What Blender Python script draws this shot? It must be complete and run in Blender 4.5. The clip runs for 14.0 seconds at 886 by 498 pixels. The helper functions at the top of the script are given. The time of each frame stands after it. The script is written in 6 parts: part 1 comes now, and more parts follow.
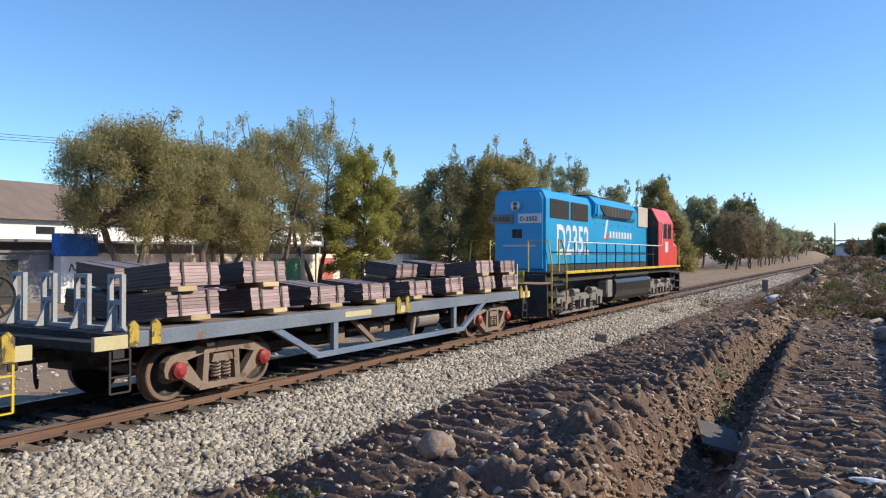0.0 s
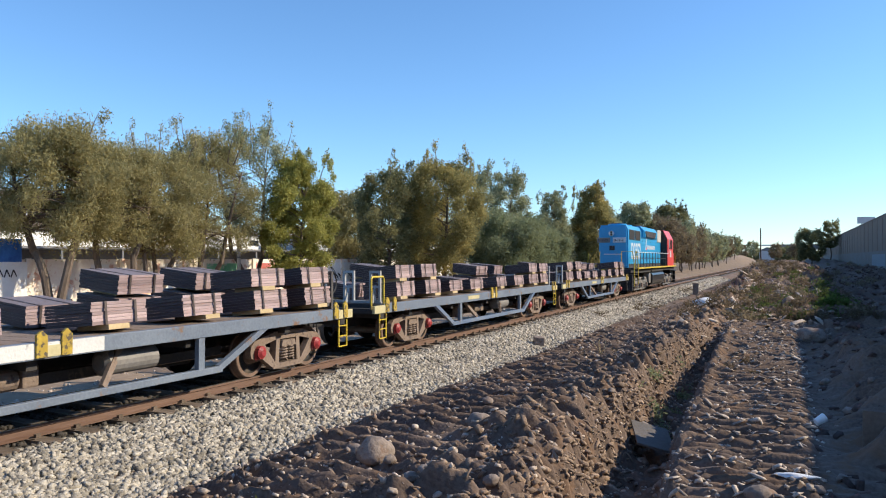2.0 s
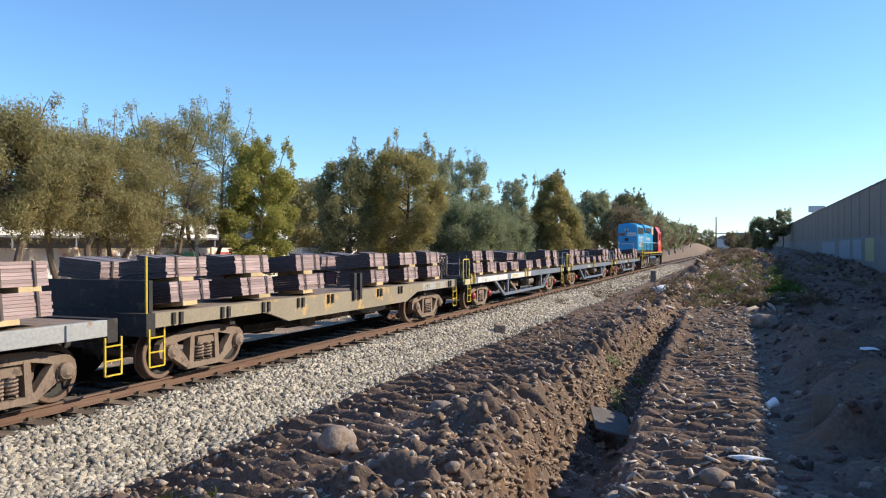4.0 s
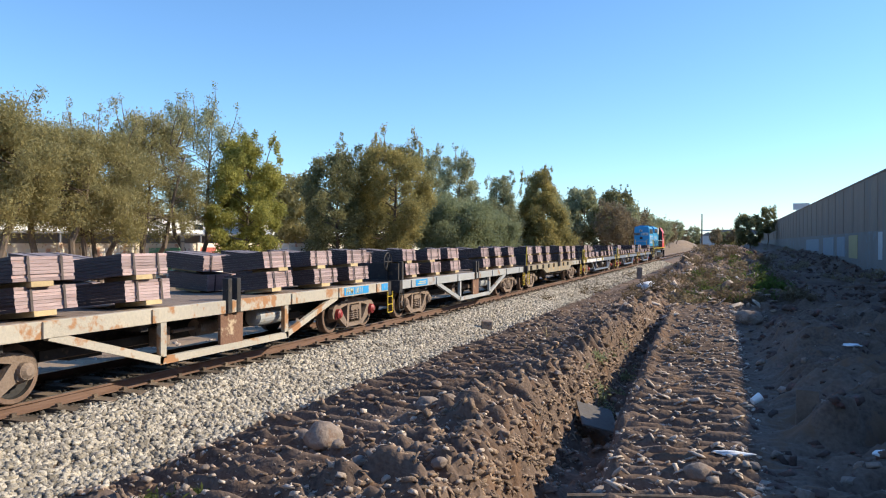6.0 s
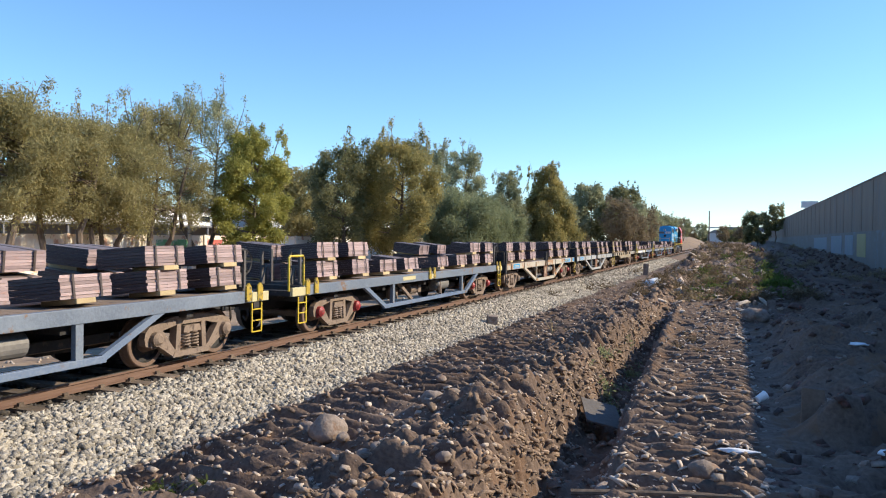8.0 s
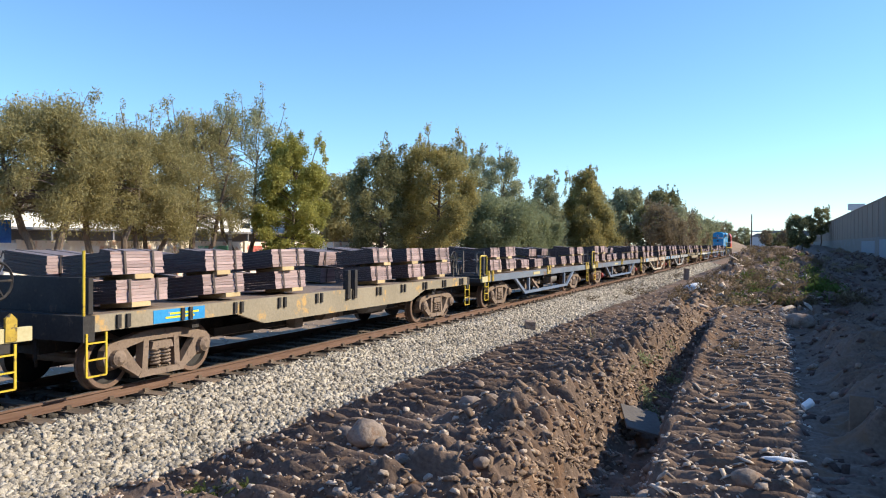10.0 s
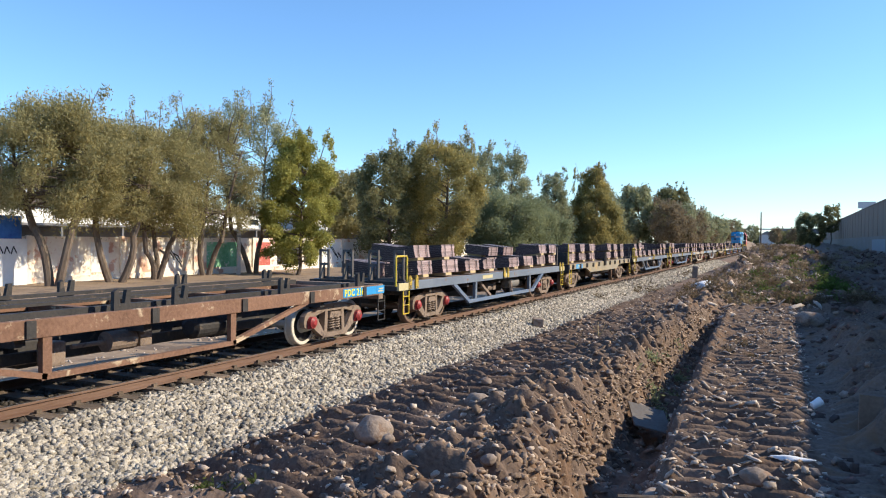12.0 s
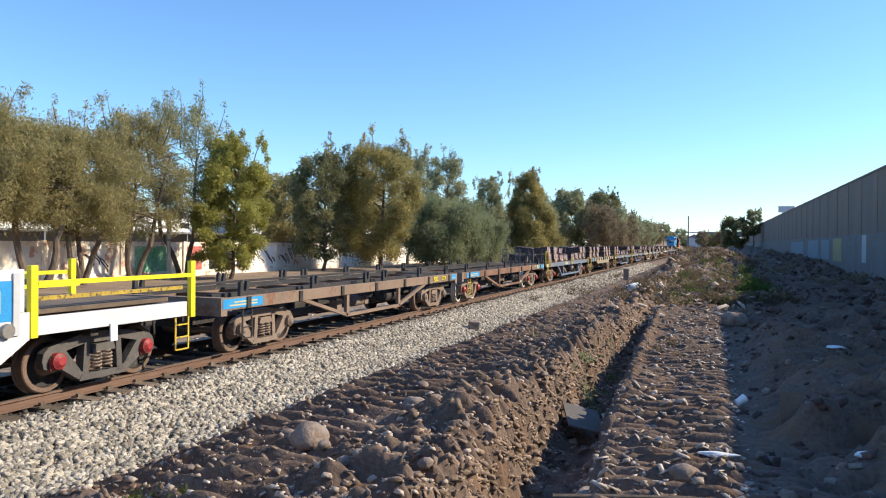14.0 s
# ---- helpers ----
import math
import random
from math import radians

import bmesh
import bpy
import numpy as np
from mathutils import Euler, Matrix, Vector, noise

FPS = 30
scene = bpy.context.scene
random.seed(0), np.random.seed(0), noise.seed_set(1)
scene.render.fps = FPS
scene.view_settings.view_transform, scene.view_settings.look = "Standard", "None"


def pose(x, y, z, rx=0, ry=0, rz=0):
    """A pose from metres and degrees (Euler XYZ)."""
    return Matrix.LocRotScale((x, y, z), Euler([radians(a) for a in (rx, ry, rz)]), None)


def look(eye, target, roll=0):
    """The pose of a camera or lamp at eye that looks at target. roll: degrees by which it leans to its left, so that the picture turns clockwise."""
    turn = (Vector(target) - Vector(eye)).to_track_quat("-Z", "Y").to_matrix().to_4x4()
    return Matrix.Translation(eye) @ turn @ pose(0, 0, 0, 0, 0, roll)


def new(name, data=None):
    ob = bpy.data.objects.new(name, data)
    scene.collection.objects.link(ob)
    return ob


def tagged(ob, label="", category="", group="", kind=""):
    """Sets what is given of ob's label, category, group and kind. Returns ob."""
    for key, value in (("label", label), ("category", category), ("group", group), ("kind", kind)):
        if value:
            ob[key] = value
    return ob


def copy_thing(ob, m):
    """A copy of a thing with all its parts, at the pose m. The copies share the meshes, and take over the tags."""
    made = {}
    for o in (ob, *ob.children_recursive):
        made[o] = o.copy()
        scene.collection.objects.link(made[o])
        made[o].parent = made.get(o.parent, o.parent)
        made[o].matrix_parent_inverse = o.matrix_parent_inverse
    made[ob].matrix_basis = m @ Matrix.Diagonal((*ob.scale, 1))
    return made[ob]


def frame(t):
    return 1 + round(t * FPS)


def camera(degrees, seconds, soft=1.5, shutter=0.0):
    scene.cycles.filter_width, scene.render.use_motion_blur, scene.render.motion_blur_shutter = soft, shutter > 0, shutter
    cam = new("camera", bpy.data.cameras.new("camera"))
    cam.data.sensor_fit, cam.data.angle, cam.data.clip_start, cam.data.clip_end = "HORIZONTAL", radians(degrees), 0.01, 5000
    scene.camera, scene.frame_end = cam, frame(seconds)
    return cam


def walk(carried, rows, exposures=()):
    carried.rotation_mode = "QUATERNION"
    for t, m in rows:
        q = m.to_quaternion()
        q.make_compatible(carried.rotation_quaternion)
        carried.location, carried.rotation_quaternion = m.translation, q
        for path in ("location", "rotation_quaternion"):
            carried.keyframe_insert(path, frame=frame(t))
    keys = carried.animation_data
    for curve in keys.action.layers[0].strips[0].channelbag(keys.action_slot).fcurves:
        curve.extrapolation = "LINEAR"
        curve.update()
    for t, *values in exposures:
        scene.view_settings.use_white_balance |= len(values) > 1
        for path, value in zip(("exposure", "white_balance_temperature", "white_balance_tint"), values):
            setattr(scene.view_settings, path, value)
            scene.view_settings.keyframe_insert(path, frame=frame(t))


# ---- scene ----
cam = camera(61.0, 14.0, soft=1.1)

PATH = [
    (0.0, pose(0, 0, 2.3, 90.36, -0.13, 29.23)),
    (0.5, pose(0, 0, 2.3, 90.57, 0.13, 27.69)),
    (1.0, pose(0, 0, 2.3, 90.84, 0.18, 26.38)),
    (1.5, pose(0, 0, 2.3, 90.86, 0.20, 25.79)),
    (2.0, pose(0, 0, 2.3, 90.73, -0.01, 24.61)),
    (2.5, pose(0, 0, 2.3, 90.60, 0.02, 23.83)),
    (3.0, pose(0, 0, 2.3, 90.39, 0.30, 22.71)),
    (5.5, pose(0, 0, 2.3, 89.48, -0.16, 20.99)),
    (6.0, pose(0, 0, 2.3, 89.55, -0.08, 20.70)),
    (6.5, pose(0, 0, 2.3, 89.53, -0.10, 20.50)),
    (7.0, pose(0, 0, 2.3, 89.36, -0.47, 20.41)),
    (7.5, pose(0, 0, 2.3, 89.21, -0.68, 20.67)),
    (8.0, pose(0, 0, 2.3, 89.13, -0.65, 21.18)),
    (10.5, pose(0, 0, 2.3, 89.52, -0.42, 24.35)),
    (11.0, pose(0, 0, 2.3, 89.46, -0.51, 24.50)),
    (11.5, pose(0, 0, 2.3, 89.39, -0.71, 24.70)),
    (12.0, pose(0, 0, 2.3, 89.27, -0.56, 24.61)),
    (12.5, pose(0, 0, 2.3, 89.21, -0.69, 24.07)),
    (13.0, pose(0, 0, 2.3, 89.22, -0.63, 23.13)),
    (13.5, pose(0, 0, 2.3, 89.35, -0.55, 21.87)),
    (14.0, pose(0, 0, 2.3, 89.58, -0.45, 19.76)),
]
walk(cam, PATH, [(0.0, 0.52, 5900, 5), (0.5, 0.62, 5950, 5), (2.5, 0.64, 5950, 5), (5.5, 0.76, 6000, 5), (14.0, 0.8, 6000, 5)])

XC = -10.37          # centre line of the track
SPEED = 12.75        # train, metres a second
CLIP = 14.0


# ---- world and sun ----
SUN_DIR = Vector((0.92, 0.392, 0.632)).normalized()
world = bpy.data.worlds.new("sky")
scene.world = world
world.use_nodes = True
wn = world.node_tree
sky = wn.nodes.new("ShaderNodeTexSky")
sky.sky_type = "NISHITA"
sky.sun_disc = False
sky.sun_elevation = math.asin(SUN_DIR.z)
sky.sun_rotation = math.atan2(SUN_DIR.x, SUN_DIR.y)
sky.air_density = 1.0
sky.dust_density = 0.05
sky.ozone_density = 6.0
wn.links.new(sky.outputs[0], wn.nodes["Background"].inputs[0])
wn.nodes["Background"].inputs[1].default_value = 0.125
sun = new("sun", bpy.data.lights.new("sun", "SUN"))
sun.data.energy = 4.1
sun.data.angle = radians(0.55)
sun.data.color = (1.0, 0.8, 0.57)
sun.matrix_world = look((30, 20, 40), Vector((30, 20, 40)) - SUN_DIR)


# ---- materials ----
def surface(name, c1, c2, scale=3.0, rough=0.8, metal=0.0, bump=0.2, fine=30.0, c3=None, amount=0.35, island=0.0, stretch=(1, 1, 1), per_object=0.0):
    """Two colours mixed by coarse and fine noise, a third as patches of wear, with fine relief."""
    m = bpy.data.materials.new(name)
    m.use_nodes = True
    nt = m.node_tree
    n, l = nt.nodes, nt.links
    bsdf = n["Principled BSDF"]
    co = n.new("ShaderNodeTexCoord")
    info = n.new("ShaderNodeObjectInfo")
    off = n.new("ShaderNodeVectorMath")
    off.operation = "MULTIPLY_ADD"
    l.new(co.outputs["Object"], off.inputs[0])
    off.inputs[1].default_value = stretch
    wide = n.new("ShaderNodeMath")
    wide.operation = "MULTIPLY"
    l.new(info.outputs["Random"], wide.inputs[0])
    wide.inputs[1].default_value = 40.0
    l.new(wide.outputs[0], off.inputs[2])
    big = n.new("ShaderNodeTexNoise")
    big.inputs["Scale"].default_value = scale
    big.inputs["Detail"].default_value = 5
    l.new(off.outputs[0], big.inputs["Vector"])
    small = n.new("ShaderNodeTexNoise")
    small.inputs["Scale"].default_value = fine
    small.inputs["Detail"].default_value = 4
    l.new(off.outputs[0], small.inputs["Vector"])
    mix = n.new("ShaderNodeMixRGB")
    mix.inputs[1].default_value, mix.inputs[2].default_value = (*c1, 1), (*c2, 1)
    both = n.new("ShaderNodeMath")
    both.operation = "MULTIPLY_ADD"
    l.new(small.outputs[0], both.inputs[0])
    both.inputs[1].default_value = 1.3
    part2 = n.new("ShaderNodeMath")
    part2.operation = "MULTIPLY_ADD"
    l.new(big.outputs[0], part2.inputs[0])
    part2.inputs[1].default_value = 1.5
    part2.inputs[2].default_value = -0.9
    l.new(part2.outputs[0], both.inputs[2])
    both.use_clamp = True
    l.new(both.outputs[0], mix.inputs[0])
    out = mix.outputs[0]
    if c3:
        third = n.new("ShaderNodeTexNoise")
        third.inputs["Scale"].default_value = scale * 2.3
        third.inputs["Detail"].default_value = 7
        third.inputs["Roughness"].default_value = 0.65
        l.new(off.outputs[0], third.inputs["Vector"])
        ramp = n.new("ShaderNodeValToRGB")
        ramp.color_ramp.elements[0].position = 0.66 - amount * 0.4
        ramp.color_ramp.elements[1].position = 0.72 - amount * 0.4
        l.new(third.outputs[0], ramp.inputs[0])
        mix3 = n.new("ShaderNodeMixRGB")
        l.new(ramp.outputs[0], mix3.inputs[0])
        l.new(out, mix3.inputs[1])
        mix3.inputs[2].default_value = (*c3, 1)
        out = mix3.outputs[0]
    if island or per_object:
        hsv = n.new("ShaderNodeHueSaturation")
        rng = n.new("ShaderNodeMapRange")
        if island:
            geo = n.new("ShaderNodeNewGeometry")
            l.new(geo.outputs["Random Per Island"], rng.inputs[0])
        else:
            l.new(info.outputs["Random"], rng.inputs[0])
        spread = island or per_object
        rng.inputs[3].default_value, rng.inputs[4].default_value = 1 - spread, 1 + spread
        l.new(rng.outputs[0], hsv.inputs["Value"])
        l.new(out, hsv.inputs["Color"])
        out = hsv.outputs[0]
    l.new(out, bsdf.inputs["Base Color"])
    bsdf.inputs["Roughness"].default_value = rough
    bsdf.inputs["Metallic"].default_value = metal
    bp = n.new("ShaderNodeBump")
    bp.inputs["Strength"].default_value = bump
    bp.inputs["Distance"].default_value = 0.02
    l.new(small.outputs[0], bp.inputs["Height"])
    l.new(bp.outputs[0], bsdf.inputs["Normal"])
    return m


def leaf_material(name, c1, c2, c3=None):
    """Leaves that let some light through, each with a tint of its own."""
    m = bpy.data.materials.new(name)
    m.use_nodes = True
    n, l = m.node_tree.nodes, m.node_tree.links
    n.remove(n["Principled BSDF"])
    geo = n.new("ShaderNodeNewGeometry")
    ramp = n.new("ShaderNodeValToRGB")
    ramp.color_ramp.elements[0].color = (*c1, 1)
    ramp.color_ramp.elements[1].color = (*c2, 1)
    if c3:
        e = ramp.color_ramp.elements.new(0.85)
        e.color = (*c3, 1)
    co = n.new("ShaderNodeTexCoord")
    no = n.new("ShaderNodeTexNoise")
    no.inputs["Scale"].default_value = 0.45
    l.new(co.outputs["Object"], no.inputs["Vector"])
    mixer = n.new("ShaderNodeMath")
    mixer.operation = "MULTIPLY_ADD"
    l.new(geo.outputs["Random Per Island"], mixer.inputs[0])
    mixer.inputs[1].default_value = 0.5
    sub = n.new("ShaderNodeMath")
    sub.operation = "MULTIPLY_ADD"
    l.new(no.outputs[0], sub.inputs[0])
    sub.inputs[1].default_value = 1.6
    sub.inputs[2].default_value = -0.55
    l.new(sub.outputs[0], mixer.inputs[2])
    mixer.use_clamp = True
    l.new(mixer.outputs[0], ramp.inputs[0])
    dif = n.new("ShaderNodeBsdfDiffuse")
    tra = n.new("ShaderNodeBsdfTranslucent")
    l.new(ramp.outputs[0], dif.inputs[0])
    l.new(ramp.outputs[0], tra.inputs[0])
    add = n.new("ShaderNodeMixShader")
    add.inputs[0].default_value = 0.5
    l.new(dif.outputs[0], add.inputs[1])
    l.new(tra.outputs[0], add.inputs[2])
    l.new(add.outputs[0], n["Material Output"].inputs[0])
    return m


M = {
    "dirt": surface("dry_earth", (0.066, 0.045, 0.035), (0.205, 0.148, 0.115), 0.6, 0.95, 0, 1.0, 16, (0.16, 0.1, 0.065), 0.3),
    "pale_earth": surface("pale_dusty_earth", (0.2, 0.14, 0.09), (0.34, 0.25, 0.165), 0.3, 0.95, 0, 0.8, 6, (0.16, 0.115, 0.08), 0.3),
    "ballast": surface("ballast_stone", (0.23, 0.207, 0.172), (0.48, 0.44, 0.372), 2.0, 0.9, 0, 0.8, 40, island=0.5),
    # dark colour that deepens the shade under the train
    "shade_ballast": surface("shade_darkened_ballast", (0.03, 0.026, 0.022), (0.085, 0.072, 0.06), 2.0, 0.8, 0, 0.8, 40, island=0.4),
    "pole_concrete": surface("pale_concrete_pole", (0.42, 0.4, 0.37), (0.58, 0.55, 0.5), 1.0, 0.9, 0, 0.3, 12, (0.3, 0.26, 0.22), 0.2),
    "tank_black": surface("glossy_black_tank", (0.018, 0.018, 0.02), (0.035, 0.033, 0.032), 1.0, 0.32, 0, 0.1, 15, (0.11, 0.095, 0.08), 0.12),
    # clod and pebble colours lifted to carry part of the sunlight
    "clod": surface("earth_clod", (0.11, 0.078, 0.057), (0.37, 0.272, 0.2), 3.0, 0.95, 0, 0.9, 22, island=0.35),
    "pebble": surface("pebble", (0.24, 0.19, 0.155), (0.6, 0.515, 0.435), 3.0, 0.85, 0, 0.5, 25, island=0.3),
    "rock": surface("grey_brown_rock", (0.16, 0.125, 0.1), (0.32, 0.26, 0.22), 2.0, 0.9, 0, 0.9, 16, (0.22, 0.15, 0.11), 0.3),
    "red_rubble": surface("dark_red_rubble", (0.06, 0.04, 0.034), (0.15, 0.095, 0.078), 1.5, 0.95, 0, 0.9, 14, (0.2, 0.09, 0.07), 0.2, island=0.4),
    "rail": surface("rusty_rail", (0.13, 0.075, 0.052), (0.21, 0.135, 0.1), 2.0, 0.7, 0.2, 0.3, 30, stretch=(1, 0.1, 1)),
    "tread": surface("worn_rail_head", (0.34, 0.29, 0.26), (0.5, 0.46, 0.43), 2.0, 0.35, 0.8, 0.1, 30, stretch=(1, 0.05, 1)),
    "sleeper": surface("weathered_sleeper", (0.1, 0.075, 0.055), (0.2, 0.155, 0.12), 3.0, 0.95, 0, 0.7, 25, per_object=0.3, stretch=(0.2, 1, 1)),
    "clip": surface("rusty_fastening", (0.12, 0.06, 0.04), (0.2, 0.11, 0.07), 6.0, 0.8, 0.3, 0.4, 40),
    "concrete": surface("grey_concrete_wall", (0.19, 0.145, 0.115), (0.262, 0.206, 0.166), 0.25, 0.95, 0, 0.3, 6, (0.19, 0.17, 0.155), 0.3, stretch=(1, 1, 0.25)),
    "painted": surface("painted_concrete", (0.17, 0.155, 0.145), (0.235, 0.217, 0.203), 0.25, 0.9, 0, 0.3, 5, (0.2, 0.225, 0.235), 0.25),
    "mural_y": surface("mural_ochre", (0.36, 0.31, 0.16), (0.44, 0.37, 0.19), 0.6, 0.9, 0, 0.2, 8),
    "mural_b": surface("mural_blue", (0.21, 0.26, 0.31), (0.28, 0.31, 0.34), 0.6, 0.9, 0, 0.2, 8),
    "mural_w": surface("mural_white", (0.4, 0.41, 0.42), (0.55, 0.55, 0.55), 0.6, 0.9, 0, 0.2, 8),
    "plaster": surface("peeling_pink_plaster", (0.78, 0.67, 0.55), (0.88, 0.81, 0.7), 0.35, 0.95, 0, 0.3, 5, (0.6, 0.36, 0.26), 0.26),
    "graf_w": surface("whitewash", (0.74, 0.72, 0.68), (0.84, 0.82, 0.78), 0.5, 0.9, 0, 0.2, 6),
    "graf_g": surface("green_graffiti", (0.1, 0.34, 0.16), (0.3, 0.55, 0.35), 1.2, 0.9, 0, 0.1, 5, (0.6, 0.6, 0.55), 0.2),
    "graf_b": surface("blue_graffiti", (0.03, 0.1, 0.36), (0.06, 0.2, 0.55), 1.2, 0.9, 0, 0.1, 5, (0.4, 0.45, 0.55), 0.1),
    "graf_r": surface("red_graffiti", (0.42, 0.08, 0.07), (0.5, 0.18, 0.14), 1.2, 0.9, 0, 0.1, 5, (0.6, 0.5, 0.48), 0.25),
    "graf_k": surface("black_graffiti", (0.02, 0.02, 0.025), (0.05, 0.05, 0.06), 1.2, 0.9, 0, 0.1, 5),
    "white_wall": surface("white_painted_wall", (0.72, 0.71, 0.68), (0.84, 0.83, 0.8), 0.4, 0.9, 0, 0.15, 6),
    "grey_wall": surface("grey_wall", (0.16, 0.16, 0.17), (0.24, 0.24, 0.25), 0.5, 0.9, 0, 0.15, 6),
    "roof": surface("brown_roof_sheet", (0.17, 0.125, 0.1), (0.25, 0.19, 0.155), 0.4, 0.8, 0, 0.3, 5, stretch=(1, 3, 1)),
    "glass_dark": surface("dark_window", (0.02, 0.025, 0.03), (0.04, 0.045, 0.05), 2.0, 0.15, 0, 0.05, 6),
    "bark": surface("tree_bark", (0.09, 0.068, 0.05), (0.2, 0.155, 0.12), 3.0, 0.95, 0, 0.8, 12, stretch=(1, 1, 0.3)),
    "pepper": leaf_material("pepper_tree_leaf", (0.25, 0.226, 0.105), (0.56, 0.5, 0.27), (0.42, 0.376, 0.185)),
    "bright": leaf_material("bright_leaf", (0.236, 0.231, 0.064), (0.601, 0.569, 0.215), (0.462, 0.445, 0.134)),
    "dark_leaf": leaf_material("dark_leaf", (0.121, 0.134, 0.078), (0.509, 0.451, 0.218), (0.305, 0.287, 0.140)),
    "rust_leaf": leaf_material("yellow_brown_leaf", (0.189, 0.182, 0.083), (0.652, 0.525, 0.216), (0.461, 0.394, 0.159)),
    "olive": leaf_material("olive_leaf", (0.239, 0.256, 0.163), (0.556, 0.541, 0.357), (0.398, 0.406, 0.244)),
    "bush": leaf_material("bush_leaf", (0.185, 0.214, 0.122), (0.450, 0.470, 0.276), (0.318, 0.343, 0.195)),
    "dry_leaf": leaf_material("dry_twig", (0.11, 0.085, 0.055), (0.26, 0.2, 0.13), (0.18, 0.14, 0.09)),
    "brown_leaf": leaf_material("brown_leaf", (0.196, 0.155, 0.103), (0.380, 0.310, 0.207), (0.287, 0.236, 0.155)),
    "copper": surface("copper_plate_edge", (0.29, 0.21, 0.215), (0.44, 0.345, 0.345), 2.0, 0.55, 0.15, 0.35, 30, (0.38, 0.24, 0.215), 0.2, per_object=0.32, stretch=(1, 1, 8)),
    # end faces darker than the copper, adding to the shade on them
    "plate_edge": surface("shade_dark_plate_end", (0.04, 0.028, 0.03), (0.085, 0.06, 0.058), 3.0, 0.6, 0.1, 0.3, 30, per_object=0.2, stretch=(1, 1, 6)),
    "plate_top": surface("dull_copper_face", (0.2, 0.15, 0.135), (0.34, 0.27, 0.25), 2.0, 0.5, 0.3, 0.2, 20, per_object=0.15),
    "strap": surface("steel_strap", (0.07, 0.06, 0.06), (0.14, 0.11, 0.1), 4.0, 0.5, 0.5, 0.1, 30),
    "timber": surface("pale_timber_block", (0.42, 0.32, 0.17), (0.58, 0.46, 0.27), 4.0, 0.85, 0, 0.3, 40, per_object=0.15),
    "blue_paint": surface("blue_grey_wagon_paint", (0.12, 0.15, 0.205), (0.21, 0.25, 0.31), 1.2, 0.55, 0, 0.25, 25, (0.2, 0.13, 0.09), 0.18),
    "blue_chord": surface("blue_painted_truss", (0.09, 0.145, 0.26), (0.21, 0.25, 0.32), 0.8, 0.55, 0, 0.25, 25, (0.16, 0.12, 0.1), 0.15),
    "pale_paint": surface("whitish_wagon_paint", (0.55, 0.56, 0.56), (0.72, 0.72, 0.71), 1.2, 0.6, 0, 0.25, 25, (0.25, 0.25, 0.27), 0.2),
    "olive_paint": surface("olive_tan_wagon_paint", (0.23, 0.2, 0.145), (0.34, 0.3, 0.225), 0.8, 0.7, 0, 0.3, 20, (0.5, 0.33, 0.13), 0.22),
    "tan_paint": surface("faded_wagon_paint", (0.36, 0.34, 0.3), (0.5, 0.46, 0.38), 0.7, 0.7, 0, 0.3, 20, (0.36, 0.19, 0.09), 0.32),
    "grey_paint": surface("grey_blue_wagon_paint", (0.28, 0.3, 0.32), (0.42, 0.43, 0.43), 0.7, 0.65, 0, 0.3, 20, (0.28, 0.17, 0.1), 0.2),
    "rust_paint": surface("rusted_wagon_steel", (0.13, 0.07, 0.046), (0.26, 0.15, 0.1), 0.8, 0.85, 0.1, 0.4, 20, (0.5, 0.4, 0.28), 0.2),
    "dust_rust": surface("dusty_rusted_steel", (0.17, 0.12, 0.088), (0.3, 0.22, 0.165), 0.8, 0.85, 0, 0.4, 20, (0.2, 0.1, 0.06), 0.2),
    "black": surface("black_grimy_steel", (0.02, 0.02, 0.022), (0.05, 0.046, 0.045), 2.0, 0.75, 0.1, 0.3, 20, (0.09, 0.07, 0.055), 0.2),
    "bogie": surface("dusty_cast_bogie", (0.18, 0.135, 0.105), (0.29, 0.226, 0.182), 2.0, 0.85, 0.1, 0.4, 25, (0.12, 0.09, 0.075), 0.2),
    "grey_bogie": surface("grey_cast_bogie", (0.07, 0.066, 0.064), (0.14, 0.13, 0.125), 2.0, 0.8, 0.1, 0.4, 25, (0.08, 0.07, 0.065), 0.2),
    "wheel": surface("brown_wheel", (0.15, 0.1, 0.075), (0.25, 0.175, 0.135), 2.5, 0.7, 0.3, 0.3, 25),
    "wheel_pale": surface("pale_wheel_rim", (0.55, 0.5, 0.43), (0.66, 0.62, 0.54), 2.5, 0.7, 0, 0.3, 25),
    "red": surface("red_axle_box", (0.24, 0.02, 0.026), (0.37, 0.045, 0.05), 3.0, 0.5, 0, 0.2, 20, (0.17, 0.075, 0.06), 0.25),
    "yellow": surface("yellow_safety_paint", (0.52, 0.37, 0.025), (0.7, 0.53, 0.055), 2.0, 0.5, 0, 0.15, 20, (0.2, 0.14, 0.06), 0.25),
    "bright_yellow": surface("fresh_yellow_paint", (0.8, 0.68, 0.01), (0.88, 0.78, 0.03), 2.0, 0.45, 0, 0.1, 20),
    "fresh": leaf_material("fresh_green_leaf", (0.06, 0.1, 0.025), (0.2, 0.26, 0.08), (0.13, 0.18, 0.045)),
    "weed": leaf_material("weed_leaf", (0.07, 0.09, 0.03), (0.22, 0.24, 0.09), (0.14, 0.17, 0.06)),
    "bracket": surface("grimy_yellow_paint", (0.32, 0.22, 0.03), (0.55, 0.4, 0.05), 4.0, 0.6, 0, 0.2, 20, (0.1, 0.08, 0.05), 0.35),
    "cream": surface("cream_label_paint", (0.46, 0.41, 0.22), (0.6, 0.55, 0.34), 2.0, 0.7, 0, 0.1, 20),
